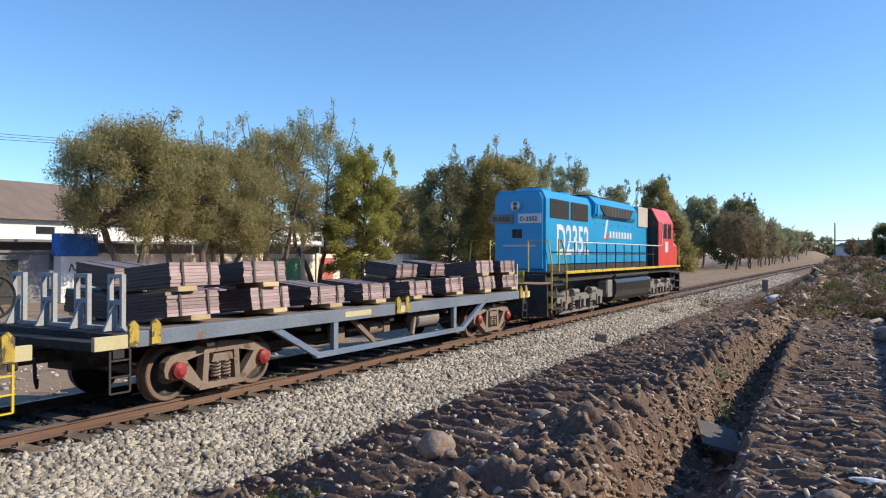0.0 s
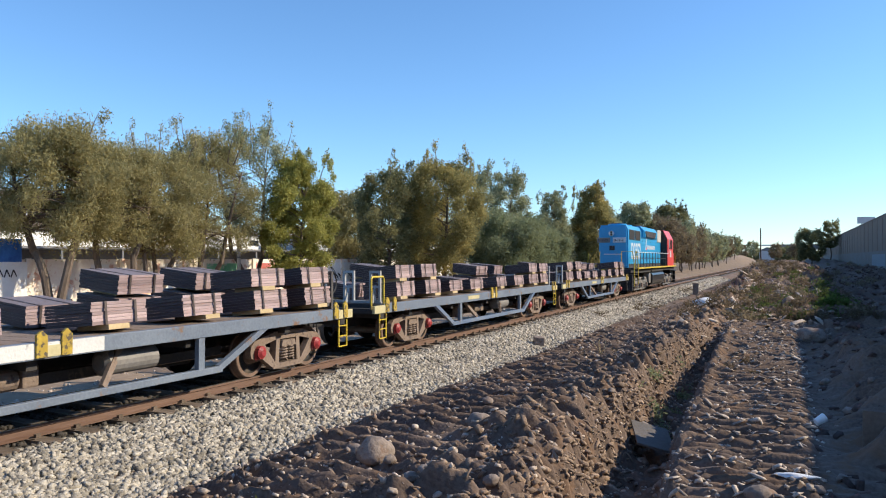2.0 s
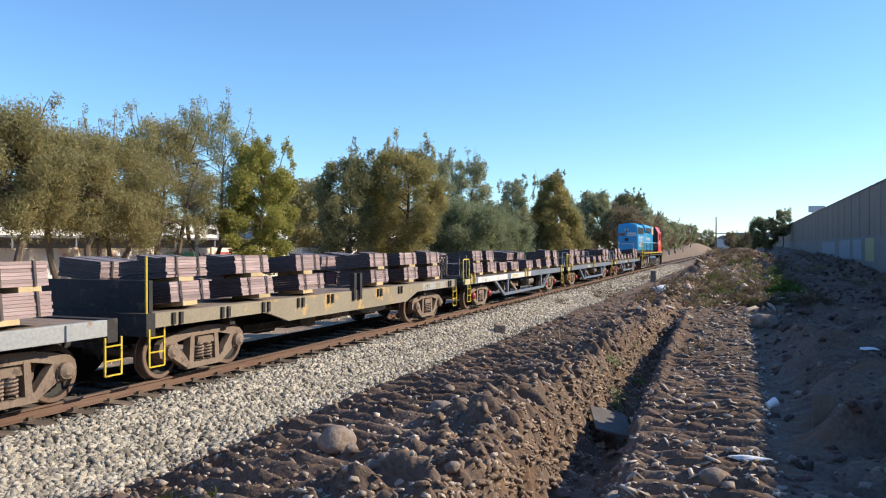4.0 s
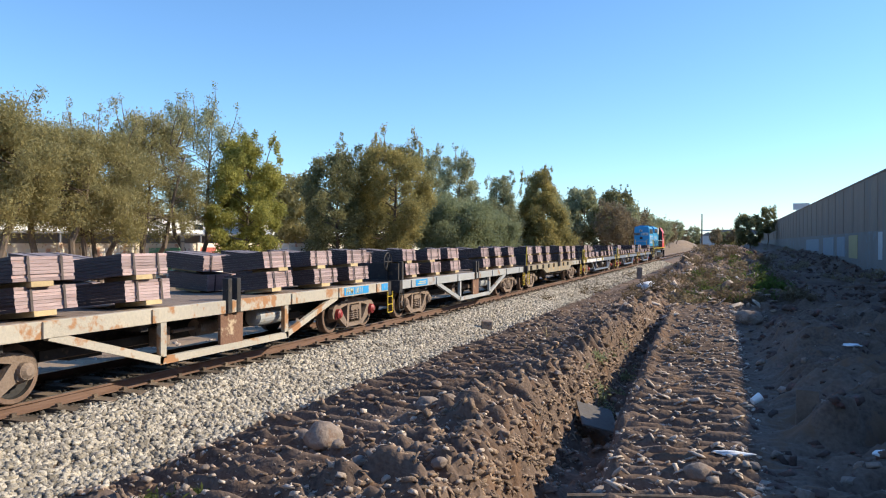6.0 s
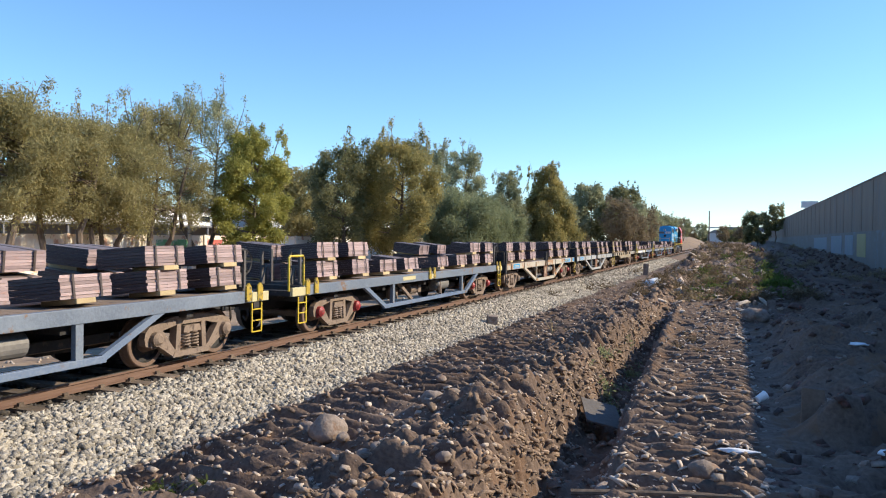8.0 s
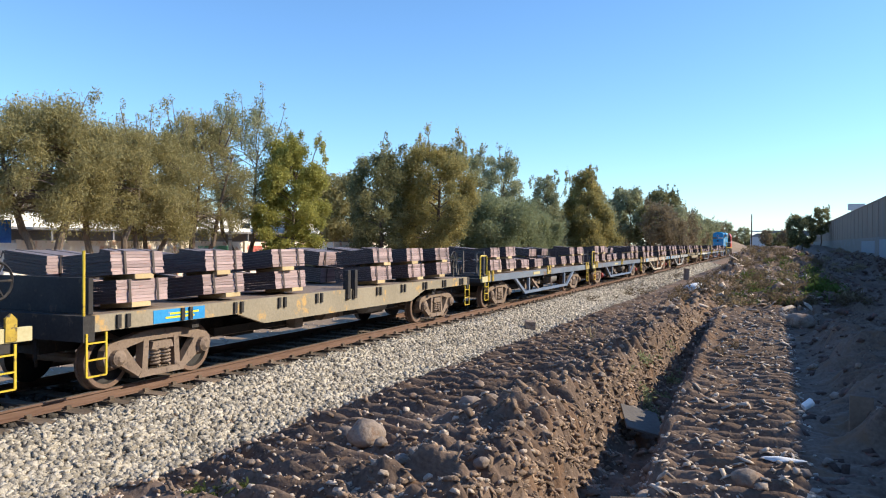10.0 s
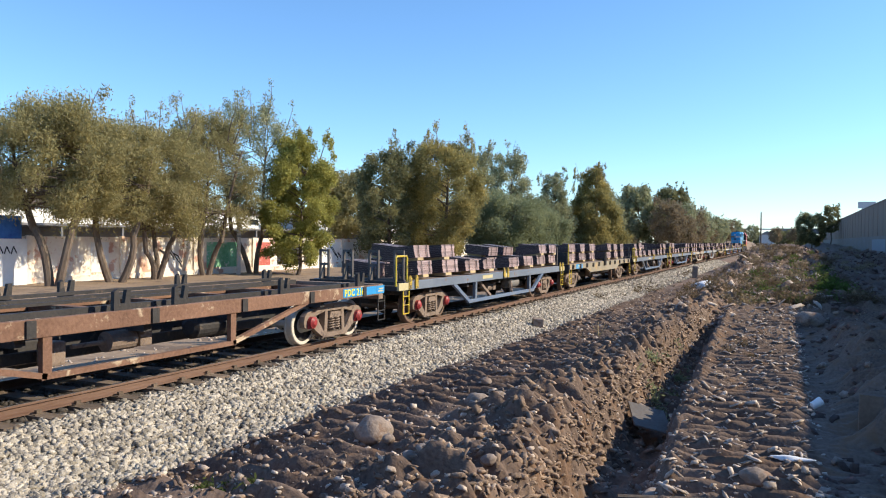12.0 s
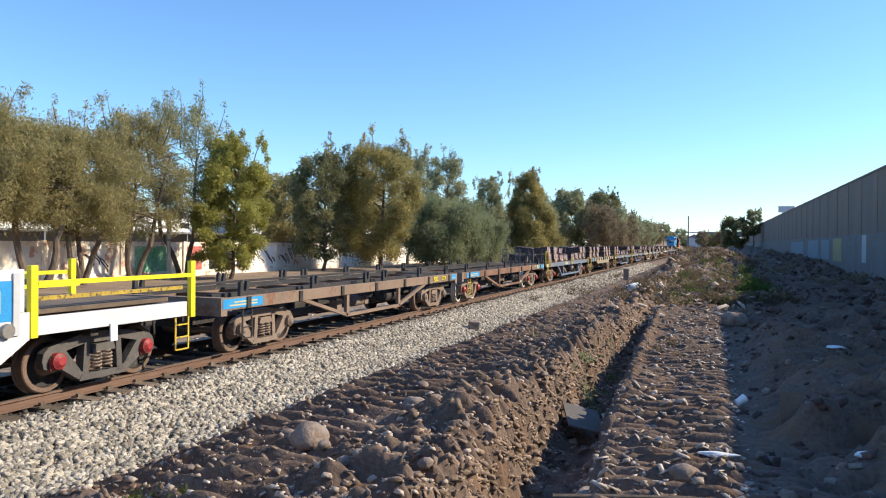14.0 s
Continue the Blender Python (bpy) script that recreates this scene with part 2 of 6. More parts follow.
    "white": surface("white_enamel", (0.6, 0.62, 0.64), (0.72, 0.74, 0.76), 1.5, 0.4, 0, 0.08, 20),
    "label_blue": surface("bright_blue_label", (0.02, 0.24, 0.6), (0.05, 0.34, 0.7), 2.0, 0.6, 0, 0.1, 20, (0.3, 0.36, 0.42), 0.08),
    "loco_blue": surface("locomotive_blue_enamel", (0.03, 0.27, 0.55), (0.05, 0.35, 0.66), 0.7, 0.38, 0, 0.06, 12, (0.12, 0.28, 0.42), 0.04),
    "loco_red": surface("locomotive_red_enamel", (0.55, 0.045, 0.04), (0.68, 0.09, 0.075), 0.7, 0.4, 0, 0.06, 12),
    "sand": surface("dusty_tan_panel", (0.42, 0.38, 0.33), (0.52, 0.48, 0.42), 1.0, 0.7, 0, 0.2, 20),
    "tank": surface("grey_fuel_tank", (0.16, 0.155, 0.15), (0.26, 0.245, 0.23), 1.0, 0.6, 0.1, 0.2, 15),
    "sack": surface("white_plastic_sack", (0.75, 0.76, 0.78), (0.85, 0.86, 0.87), 3.0, 0.5, 0, 0.4, 10),
    "cardboard": surface("brown_board", (0.15, 0.1, 0.07), (0.24, 0.165, 0.12), 3.0, 0.9, 0, 0.3, 20),
    "slab": surface("grey_slab", (0.09, 0.082, 0.077), (0.145, 0.132, 0.125), 2.0, 0.9, 0, 0.3, 20),
    "pole_wood": surface("dark_pole_timber", (0.07, 0.055, 0.045), (0.13, 0.1, 0.08), 3.0, 0.9, 0, 0.5, 20, stretch=(1, 1, 0.1)),
    "cable": surface("black_cable", (0.03, 0.03, 0.03), (0.05, 0.05, 0.05), 3.0, 0.7, 0, 0.1, 20),
    "board_grey": surface("grey_billboard", (0.45, 0.47, 0.5), (0.55, 0.57, 0.6), 1.0, 0.7, 0, 0.1, 10),
}


# ---- mesh helpers ----
def link(name, me, parent=None, label="", m=None):
    ob = new(name, me)
    if parent is not None:
        ob.parent = parent
    if m is not None:
        ob.matrix_basis = m
    if label:
        ob["label"] = label
    return ob


def mesh_of(name, bm, material, smooth=False):
    me = bpy.data.meshes.new(name)
    bmesh.ops.recalc_face_normals(bm, faces=bm.faces)
    bm.to_mesh(me)
    bm.free()
    for mt in material if isinstance(material, (list, tuple)) else [material]:
        me.materials.append(mt)
    if smooth:
        me.polygons.foreach_set("use_smooth", [True] * len(me.polygons))
    return me


def part(name, bm, material, parent=None, label="", m=None, smooth=False):
    """One mesh object under a thing or under a part."""
    return link(name, mesh_of(name, bm, material, smooth), parent, label, m)


def raw_mesh(name, verts, faces, material):
    me = bpy.data.meshes.new(name)
    me.from_pydata(verts, [], faces)
    me.materials.append(material)
    me.update()
    return me


def quad_mesh(name, verts, material, corners=4):
    """Many loose polygons of the same corner count out of one array of corners."""
    verts = np.asarray(verts, dtype=np.float32).reshape(-1, 3)
    count = len(verts) // corners
    me = bpy.data.meshes.new(name)
    me.vertices.add(len(verts))
    me.vertices.foreach_set("co", verts.ravel())
    me.loops.add(len(verts))
    me.loops.foreach_set("vertex_index", np.arange(len(verts), dtype=np.int32))
    me.polygons.add(count)
    me.polygons.foreach_set("loop_start", np.arange(0, len(verts), corners, dtype=np.int32))
    me.materials.append(material)
    me.update(calc_edges=True)
    return me


def box(bm, x0, x1, y0, y1, z0, z1, bevel=0.0):
    made = bmesh.ops.create_cube(bm, size=1, matrix=Matrix.Translation(((x0 + x1) / 2, (y0 + y1) / 2, (z0 + z1) / 2)) @ Matrix.Diagonal((x1 - x0, y1 - y0, z1 - z0, 1)))
    if bevel:
        edges = list({e for v in made["verts"] for e in v.link_edges})
        bmesh.ops.bevel(bm, geom=edges, offset=bevel, segments=2, affect="EDGES", profile=0.6)
    return bm


def beam(bm, p, q, w, h, up=(1, 0, 0)):
    """A rectangular bar from p to q; w along up, h across it."""
    p, q = Vector(p), Vector(q)
    d = q - p
    a = d.normalized()
    u = Vector(up)
    u = (u - a * u.dot(a)).normalized()
    v = a.cross(u)
    m = Matrix((u * w, v * h, d)).transposed().to_4x4()
    m.translation = (p + q) / 2
    bmesh.ops.create_cube(bm, size=1, matrix=m)
    return bm


def rod(bm, p, q, r, seg=8, r2=None):
    p, q = Vector(p), Vector(q)
    d = q - p
    m = Matrix.Translation((p + q) / 2) @ d.to_track_quat("Z", "Y").to_matrix().to_4x4()
    bmesh.ops.create_cone(bm, cap_ends=True, segments=seg, radius1=r, radius2=r if r2 is None else r2, depth=d.length, matrix=m)
    return bm


def pipe(bm, points, r, seg=6):
    """One continuous bent tube through the points."""
    pts = [Vector(p) for p in points]
    rings = []
    u = None
    for i, p in enumerate(pts):
        d = (pts[min(i + 1, len(pts) - 1)] - pts[max(i - 1, 0)]).normalized()
        ref = u if u is not None else (Vector((1, 0, 0)) if abs(d.x) < 0.8 else Vector((0, 1, 0)))
        u = (ref - d * ref.dot(d)).normalized()
        v = d.cross(u)
        rings.append([bm.verts.new(p + (u * math.cos(6.2832 * s / seg) + v * math.sin(6.2832 * s / seg)) * r) for s in range(seg)])
    for p, q in zip(rings, rings[1:]):
        for s in range(seg):
            bm.faces.new((p[s], p[(s + 1) % seg], q[(s + 1) % seg], q[s]))
    bm.faces.new(rings[0])
    bm.faces.new(list(reversed(rings[-1])))
    return bm


def prism(bm, outline, x0, x1):
    """A (y, z) outline pushed from x0 to x1."""
    a = [bm.verts.new((x0, y, z)) for y, z in outline]
    b = [bm.verts.new((x1, y, z)) for y, z in outline]
    bm.faces.new(a)
    bm.faces.new(list(reversed(b)))
    for i in range(len(a)):
        j = (i + 1) % len(a)
        bm.faces.new((a[i], a[j], b[j], b[i]))
    return bm


def section(bm, outline, y0, y1):
    """An (x, z) outline pushed from y0 to y1."""
    a = [bm.verts.new((x, y0, z)) for x, z in outline]
    b = [bm.verts.new((x, y1, z)) for x, z in outline]
    bm.faces.new(a)
    bm.faces.new(list(reversed(b)))
    for i in range(len(a)):
        j = (i + 1) % len(a)
        bm.faces.new((a[i], a[j], b[j], b[i]))
    return bm


def B():
    return bmesh.new()


def lettering(words, size, material, parent, m, name="lettering", spread=1.0):
    """Flat raised letters in the built-in font, facing +x and read along +y."""
    cu = bpy.data.curves.new(name, "FONT")
    cu.body, cu.size, cu.extrude, cu.offset = words, size, 0.004, size * 0.02
    cu.space_character = spread
    ob = bpy.data.objects.new(name, cu)
    scene.collection.objects.link(ob)
    bpy.context.view_layer.update()
    me = bpy.data.meshes.new_from_object(ob.evaluated_get(bpy.context.evaluated_depsgraph_get()))
    bpy.data.objects.remove(ob)
    me.materials.clear()
    me.materials.append(material)
    return link(name, me, parent, "", m)


FACE_X = Matrix(((0, 0, 1, 0), (1, 0, 0, 0), (0, 1, 0, 0), (0, 0, 0, 1)))    # text plane turned to face +x
FACE_REAR = Matrix(((1, 0, 0, 0), (0, 0, -1, 0), (0, 1, 0, 0), (0, 0, 0, 1)))  # text plane turned to face -y

CACHE = {}


def cached(key, build):
    if key not in CACHE:
        CACHE[key] = build()
    return CACHE[key]


# ---- ground ----
rng = np.random.default_rng(7)


def hash_noise(x, y, seed):
    """Smooth value noise on arrays."""
    xi, yi = np.floor(x), np.floor(y)
    fx, fy = x - xi, y - yi
    fx, fy = fx * fx * (3 - 2 * fx), fy * fy * (3 - 2 * fy)

    def val(a, b):
        v = np.sin(a * 127.1 + b * 311.7 + seed * 74.7) * 43758.5453
        return v - np.floor(v)
    return (val(xi, yi) * (1 - fx) + val(xi + 1, yi) * fx) * (1 - fy) + (val(xi, yi + 1) * (1 - fx) + val(xi + 1, yi + 1) * fx) * fy


def step(a, b, v):
    k = np.clip((v - a) / (b - a), 0, 1)
    return k * k * (3 - 2 * k)


def ground_height(x, y):
    x, y = np.broadcast_arrays(np.asarray(x, float), np.asarray(y, float))
    n1 = hash_noise(x * 0.35, y * 0.35, 1) - 0.5
    n2 = hash_noise(x * 1.3, y * 1.3, 2) - 0.5
    n3 = hash_noise(x * 4.5, y * 4.5, 3) - 0.5
    n4 = hash_noise(x * 11, y * 11, 4) - 0.5
    wig = 0.25 * (hash_noise(x * 0 + 3.3, y * 0.5, 5) - 0.5) + 0.2 * (hash_noise(x * 0 + 1.3, y * 1.7, 6) - 0.5)
    ribs = 0.1 * np.abs(np.sin(math.pi * (y + 0.5 * n2) / 0.45))
    z = -0.62 + 0.1 * n1 + 0.08 * n2
    # strip of dug earth between the ballast and the trench
    berm = step(-7.2, -6.2, x) * (1 - step(-2.95, -2.5, x + wig))
    crest = np.exp(-((x + wig + 3.5) / 0.75) ** 2)
    s3 = hash_noise(x * 2.2, y * 6.5, 13) - 0.5
    s4 = hash_noise(x * 5.0, y * 15.0, 14) - 0.5
    s5 = hash_noise(x * 3.0 + 0.4 * y, y * 11.0, 15) - 0.5
    rough = 0.4 + 0.6 * step(-5.0, -4.0, x)
    z = z + berm * (0.06 + (0.1 * n2 + 0.1 * n3 + 0.09 * n4 + 0.24 * s3 + 0.15 * s4 + 0.1 * s5) * rough) + 0.24 * crest * berm * (0.75 + 0.4 * n2 + 0.6 * n3 + 1.3 * s3 + 0.8 * s5)
    # lugs pressed by a digger's tracks
    lug = 1.1 - 1.1 * np.abs(np.sin(math.pi * (y + 0.4 * n2 + 0.15 * x) / 0.46))
    lug2 = 1.15 - 1.15 * np.abs(np.sin(math.pi * (y + 0.09 * n2 + 0.04 * n3 - 0.05 * x) / 0.38))
    z = z + 0.2 * (lug - 0.42) * step(-7.0, -6.6, x) * (1 - step(-4.4, -3.8, x)) * (0.7 + 0.6 * hash_noise(x * 0.6, y * 0.4, 9))
    z = z + 0.23 * (lug2 - 0.42) * step(-1.55, -1.3, x + 0.043 * (np.clip(y, 5, 32) - 11)) * (1 - step(0.1, 0.5, x)) * (0.75 + 0.5 * hash_noise(x * 0.8, y * 0.5, 10))
    right = step(-2.0, -1.6, x)
    z = z + right * (0.04 * n3 + 0.03 * n4 + 0.05 * n2 + 0.06 * s3 + 0.04 * s4 + 0.03 * s5) * (1 - step(14, 16, x))
    z = z + right * step(0.6, 2.0, x) * (0.4 * n1 + 0.6 * n2 + 0.32 * n3 + 0.3 * s3 + 0.14 * s4)
    # trench
    mid = np.interp(y, [4, 9, 13, 21, 32], [-2.0, -2.12, -2.3, -2.5, -2.62])
    half = np.interp(y, [4, 9, 13, 21, 32], [0.68, 0.64, 0.57, 0.44, 0.34])
    off = x - mid + wig * 0.5 + 0.1 * n3 + 0.07 * n4
    deep = np.exp(-(np.abs(off + (0.9 * ribs + 0.22 * s3 + 0.12 * s4) * (x < mid)) / half) ** 5.0) * (1 - step(30, 37, y))
    z = z + 0.13 * np.exp(-((off - half - 0.2) / 0.16) ** 2) * (0.8 + 1.2 * n3 + n4) * (1 - step(30, 37, y))
    z = z - deep * (0.95 + 0.4 * n2 + 0.3 * n3)
    # heap that rises along the track further on
    heap = step(34, 105, y) * np.exp(-((x + 0.6 - 1.2 * n1) / 4.4) ** 4)
    z = z + heap * (1.9 + 0.9 * n2 + 0.5 * n3) + 0.5 * np.exp(-((x - 0.6) / 2.0) ** 2) * np.exp(-((y - 44) / 9) ** 2) * (0.8 + n2)
    # low bank across the shaded ground, then a hollow that climbs along the foot of the tall wall
    z = z + 0.55 * step(0.8, 1.7, x + 0.5 * n2) * step(12.1, 12.4, y + 0.8 * n2) * (1 - step(16, 40, y)) * (1 - step(14, 16, x))
    z = z + step(4.5, 11, x) * (1 - step(19, 24, x)) * (np.interp(y, [20, 60, 105, 128, 235, 440, 600], [0, -0.8, -0.65, 0.05, 1.5, 3.0, 0]) + (0.5 * n2 + 0.4 * n3) * step(30, 50, y))
    # ballast bed
    d = np.abs(x - XC)
    bed = np.clip((3.15 - d) / 1.45, 0, 1)
    top = -0.64 + 0.415 * np.minimum(bed * 1.02, 1)
    z = np.where(d < 3.25, np.maximum(top + 0.012 * n4, z * (d > 3.0) + top * (d <= 3.0)), z)
    # bank beyond the track, far ahead
    z = z + 5.0 * np.exp(-((x + 26) / 9) ** 2) * np.exp(-((y - 470) / 90) ** 2)
    return z


def spread(stops):
    out = [stops[0][0]]
    for (a, _), (b, h) in zip(stops, stops[1:]):
        k = max(1, round((b - a) / h))
        out += [a + (b - a) * (i + 1) / k for i in range(k)]
    return np.array(out)


def build_ground():
    xs = spread([(-2500, 0), (-400, 300), (-100, 30), (-60, 6), (-15, 1.5), (-7.6, 0.25), (-3.7, 0.1), (-1.4, 0.06), (0.7, 0.1), (4, 0.2), (20, 0.7), (60, 6), (400, 40), (2500, 300)])
    ys = spread([(-600, 0), (-60, 90), (-7, 6), (6.5, 0.12), (21, 0.035), (31, 0.06), (44, 0.12), (80, 0.4), (200, 1.5), (600, 12), (3500, 300)])
    gx, gy = np.meshgrid(xs, ys)
    gz = ground_height(gx, gy)
    verts = np.stack([gx, gy, gz], -1).reshape(-1, 3)
    nx, ny = len(xs), len(ys)
    i = np.arange(nx * ny).reshape(ny, nx)
    quads = np.stack([i[:-1, :-1], i[:-1, 1:], i[1:, 1:], i[1:, :-1]], -1).reshape(-1, 4)
    me = bpy.data.meshes.new("ground")
    me.vertices.add(len(verts))
    me.vertices.foreach_set("co", verts.astype(np.float32).ravel())
    me.loops.add(quads.size)
    me.loops.foreach_set("vertex_index", quads.astype(np.int32).ravel())
    me.polygons.add(len(quads))
    me.polygons.foreach_set("loop_start", np.arange(0, quads.size, 4, dtype=np.int32))
    me.polygons.foreach_set("use_smooth", np.ones(len(quads), dtype=bool))
    me.materials.append(M["dirt"])
    me.materials.append(M["pale_earth"])
    me.materials.append(M["shade_ballast"])
    # bed between the rails gets the dark colour of the train's shade
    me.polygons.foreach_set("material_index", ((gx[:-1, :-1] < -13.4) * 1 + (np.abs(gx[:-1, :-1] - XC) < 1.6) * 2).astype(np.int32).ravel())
    me.update(calc_edges=True)
    return tagged(new("ground", me), "dry brown earth churned by a digger, with a trench", "ground", kind="structure")


ground = build_ground()

STONE = np.array([(-1, -1, -1), (1, -1, -1), (1, 1, -1), (-1, 1, -1), (-1, -1, 1), (1, -1, 1), (1, 1, 1), (-1, 1, 1)]) * 0.5
STONE_F = np.array([(0, 3, 2, 1), (4, 5, 6, 7), (0, 1, 5, 4), (1, 2, 6, 5), (2, 3, 7, 6), (3, 0, 4, 7)])


def stones(name, pos, size, material, flat=0.75, round_=0.25, long_=1.0, turn=6.283, tilt=0.45):
    """Many rough stones, each a skewed block turned at random, in one mesh."""
    n = len(pos)
    v = STONE[None] * (1 + rng.uniform(-round_, round_, (n, 8, 3)))
    top = np.array([1, 1, 1, 1, 0.72, 0.72, 0.72, 0.72])[None, :, None]
    v = v * np.where(np.arange(3) < 2, top, 1)
    v = v * np.stack([size * rng.uniform(0.7, 1.25, n) * long_, size * rng.uniform(0.7, 1.2, n), size * flat * rng.uniform(0.7, 1.2, n)], -1)[:, None]
    a, b, c = rng.uniform(0, turn, n) if turn > 3 else rng.normal(0, turn, n), rng.normal(0, tilt, n), rng.normal(0, tilt, n)
    ca, sa, cb, sb, cc, sc = np.cos(a), np.sin(a), np.cos(b), np.sin(b), np.cos(c), np.sin(c)
    one, nul = np.ones(n), np.zeros(n)
    rz = np.stack([ca, -sa, nul, sa, ca, nul, nul, nul, one], -1).reshape(n, 3, 3)
    rx = np.stack([one, nul, nul, nul, cb, -sb, nul, sb, cb], -1).reshape(n, 3, 3)
    ry = np.stack([cc, nul, sc, nul, one, nul, -sc, nul, cc], -1).reshape(n, 3, 3)
    v = np.einsum("nij,nkj->nki", rz @ rx @ ry, v) + pos[:, None]
    verts = v.reshape(-1, 3)
    faces = (STONE_F[None] + (np.arange(n) * 8)[:, None, None]).reshape(-1, 4)
    me = bpy.data.meshes.new(name)
    me.vertices.add(len(verts))
    me.vertices.foreach_set("co", verts.astype(np.float32).ravel())
    me.loops.add(faces.size)
    me.loops.foreach_set("vertex_index", faces.astype(np.int32).ravel())
    me.polygons.add(len(faces))
    me.polygons.foreach_set("loop_start", np.arange(0, faces.size, 4, dtype=np.int32))
    me.materials.append(material)
    me.update(calc_edges=True)
    return new(name, me)


def scatter(n, x0, x1, y0, y1, power=1.0):
    x = rng.uniform(x0, x1, n)
    y = y0 + (y1 - y0) * rng.uniform(0, 1, n) ** power
    return x, y


def build_gravel():
    x, y = scatter(46000, -9.2, -6.85, 2, 42, 1.5)
    x2, y2 = scatter(9000, -9.4, -7.1, 30, 110, 1.3)
    x3, y3 = scatter(9000, -11.9, -9.4, 6, 60, 1.3)
    x4, y4 = scatter(7000, -13.7, -11.9, 2, 60, 1.3)
    x, y = np.r_[x, x2, x3, x4], np.r_[y, y2, y3, y4]
    between_rails = np.abs(x - XC) < 1.25
    on_tie = (np.abs((y - 3.0 + 0.3425) % 0.685 - 0.3425) < 0.15) & (np.abs(x - XC) < 1.42)
    keep = (x < -7.35) | (rng.uniform(0, 1, len(x)) < np.clip((-6.85 - x) / 0.5, 0, 1))
    keep &= ~on_tie
    x, y, between_rails = x[keep], y[keep], between_rails[keep]
    s = rng.uniform(0.034, 0.085, len(x)) * (1 + np.clip((y - 25) / 60, 0, 0.8))
    z = ground_height(x, y) + s * 0.15
    pos = np.stack([x, y, z + s * 0.12], -1)
    near = stones("ballast", pos[~between_rails], s[~between_rails], M["ballast"], 0.62, 0.38, 1.5, tilt=0.85)
    under_train = stones("stained_ballast", pos[between_rails], s[between_rails], M["shade_ballast"], 0.7, 0.35, 1.25)
    tagged(under_train, "ballast between the rails, coloured dark for the shade under the train", "gravel", kind="stuff")
    tagged(near, "pale grey crushed stone ballast beside the rails", "gravel", kind="stuff")
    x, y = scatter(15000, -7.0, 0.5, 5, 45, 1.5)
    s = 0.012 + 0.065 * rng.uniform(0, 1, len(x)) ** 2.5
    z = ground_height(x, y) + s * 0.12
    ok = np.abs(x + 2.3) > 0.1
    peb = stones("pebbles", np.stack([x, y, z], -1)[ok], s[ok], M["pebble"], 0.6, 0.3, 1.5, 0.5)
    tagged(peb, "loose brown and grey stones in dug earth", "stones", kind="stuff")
    # pale chips stand in for sunlight on the ridge crests
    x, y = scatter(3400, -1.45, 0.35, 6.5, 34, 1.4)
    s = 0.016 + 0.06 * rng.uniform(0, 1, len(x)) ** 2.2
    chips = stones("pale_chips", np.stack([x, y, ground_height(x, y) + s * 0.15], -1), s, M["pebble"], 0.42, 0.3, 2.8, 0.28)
    tagged(chips, "pale chips standing in for sunlit crests on the digger track", "stones", kind="stuff")
    x, y = scatter(7000, -7.1, -2.0, 5, 46, 1.5)
    s = 0.014 + 0.05 * rng.uniform(0, 1, len(x)) ** 2.0
    ok = np.abs(x + 2.3) > 0.35
    z = ground_height(x, y) + s * 0.05
    clods = stones("earth_clods", np.stack([x, y, z], -1)[ok], s[ok], M["clod"], 0.6, 0.35, 3.0, 0.5)
    tagged(clods, "long clods of dug brown earth", "clods", kind="stuff")
    x, y = scatter(2600, -4.7, -2.5, 5, 36, 1.5)
    s = 0.026 + 0.075 * rng.uniform(0, 1, len(x)) ** 1.6
    clods = stones("earth_clods", np.stack([x, y, ground_height(x, y) + s * 0.08], -1), s, M["clod"], 0.65, 0.35, 2.2, 0.7)
    tagged(clods, "lumps of dug brown earth along the trench", "clods", kind="stuff")
    # darker than the sunlit clods, so part of the shade is in their colour
    x, y = scatter(5000, 0.4, 14, 6, 60, 1.4)
    s = 0.04 + 0.14 * rng.uniform(0, 1, len(x)) ** 2.5
    clods = stones("earth_clods", np.stack([x, y, ground_height(x, y)], -1), s, M["red_rubble"], 0.6, 0.35, 1.8, 0.8)
    tagged(clods, "earth clods coloured darker to deepen the shaded ground", "clods", kind="stuff")
    y = 5.5 + 26 * rng.uniform(0, 1, 1900) ** 1.4
    x = np.interp(y, [4, 9, 13, 21, 32], [-2.72, -2.8, -2.9, -2.96, -2.98]) + rng.normal(0, 0.13, len(y))
    s = 0.022 + 0.06 * rng.uniform(0, 1, len(x)) ** 2
    lip = stones("bank_clods", np.stack([x, y, ground_height(x, y) + s * 0.1], -1), s, M["clod"], 0.6, 0.3, 2.8, 0.3, 0.6)
    tagged(lip, "long lumps of brown earth on the trench bank", "clods", kind="stuff")
    x, y = scatter(260, -2.4, -1.45, 6, 26, 1.4)
    s = 0.03 + 0.14 * rng.uniform(0, 1, len(x)) ** 2.5
    bed = stones("trench_stones", np.stack([x - 0.15 - 0.025 * (y - 9), y, ground_height(x - 0.15 - 0.025 * (y - 9), y) + s * 0.1], -1), s, M["rock"], 0.6, 0.28, 1.3)
    tagged(bed, "rounded stones and earth lumps on the trench floor", "stones", kind="stuff")
    x, y = scatter(5200, 1.6, 16.6, 26, 190, 1.2)
    s = 0.07 + 0.3 * rng.uniform(0, 1, len(x)) ** 3
    rub = stones("rubble", np.stack([x, y, ground_height(x, y) + s * 0.15], -1), s, M["red_rubble"], 0.6, 0.35, 1.7)
    tagged(rub, "dark reddish rubble and broken earth before the wall", "rubble", kind="stuff")
    x, y = scatter(1500, -4.6, 2.6, 30, 95, 1.2)
    s = 0.04 + 0.18 * rng.uniform(0, 1, len(x)) ** 3
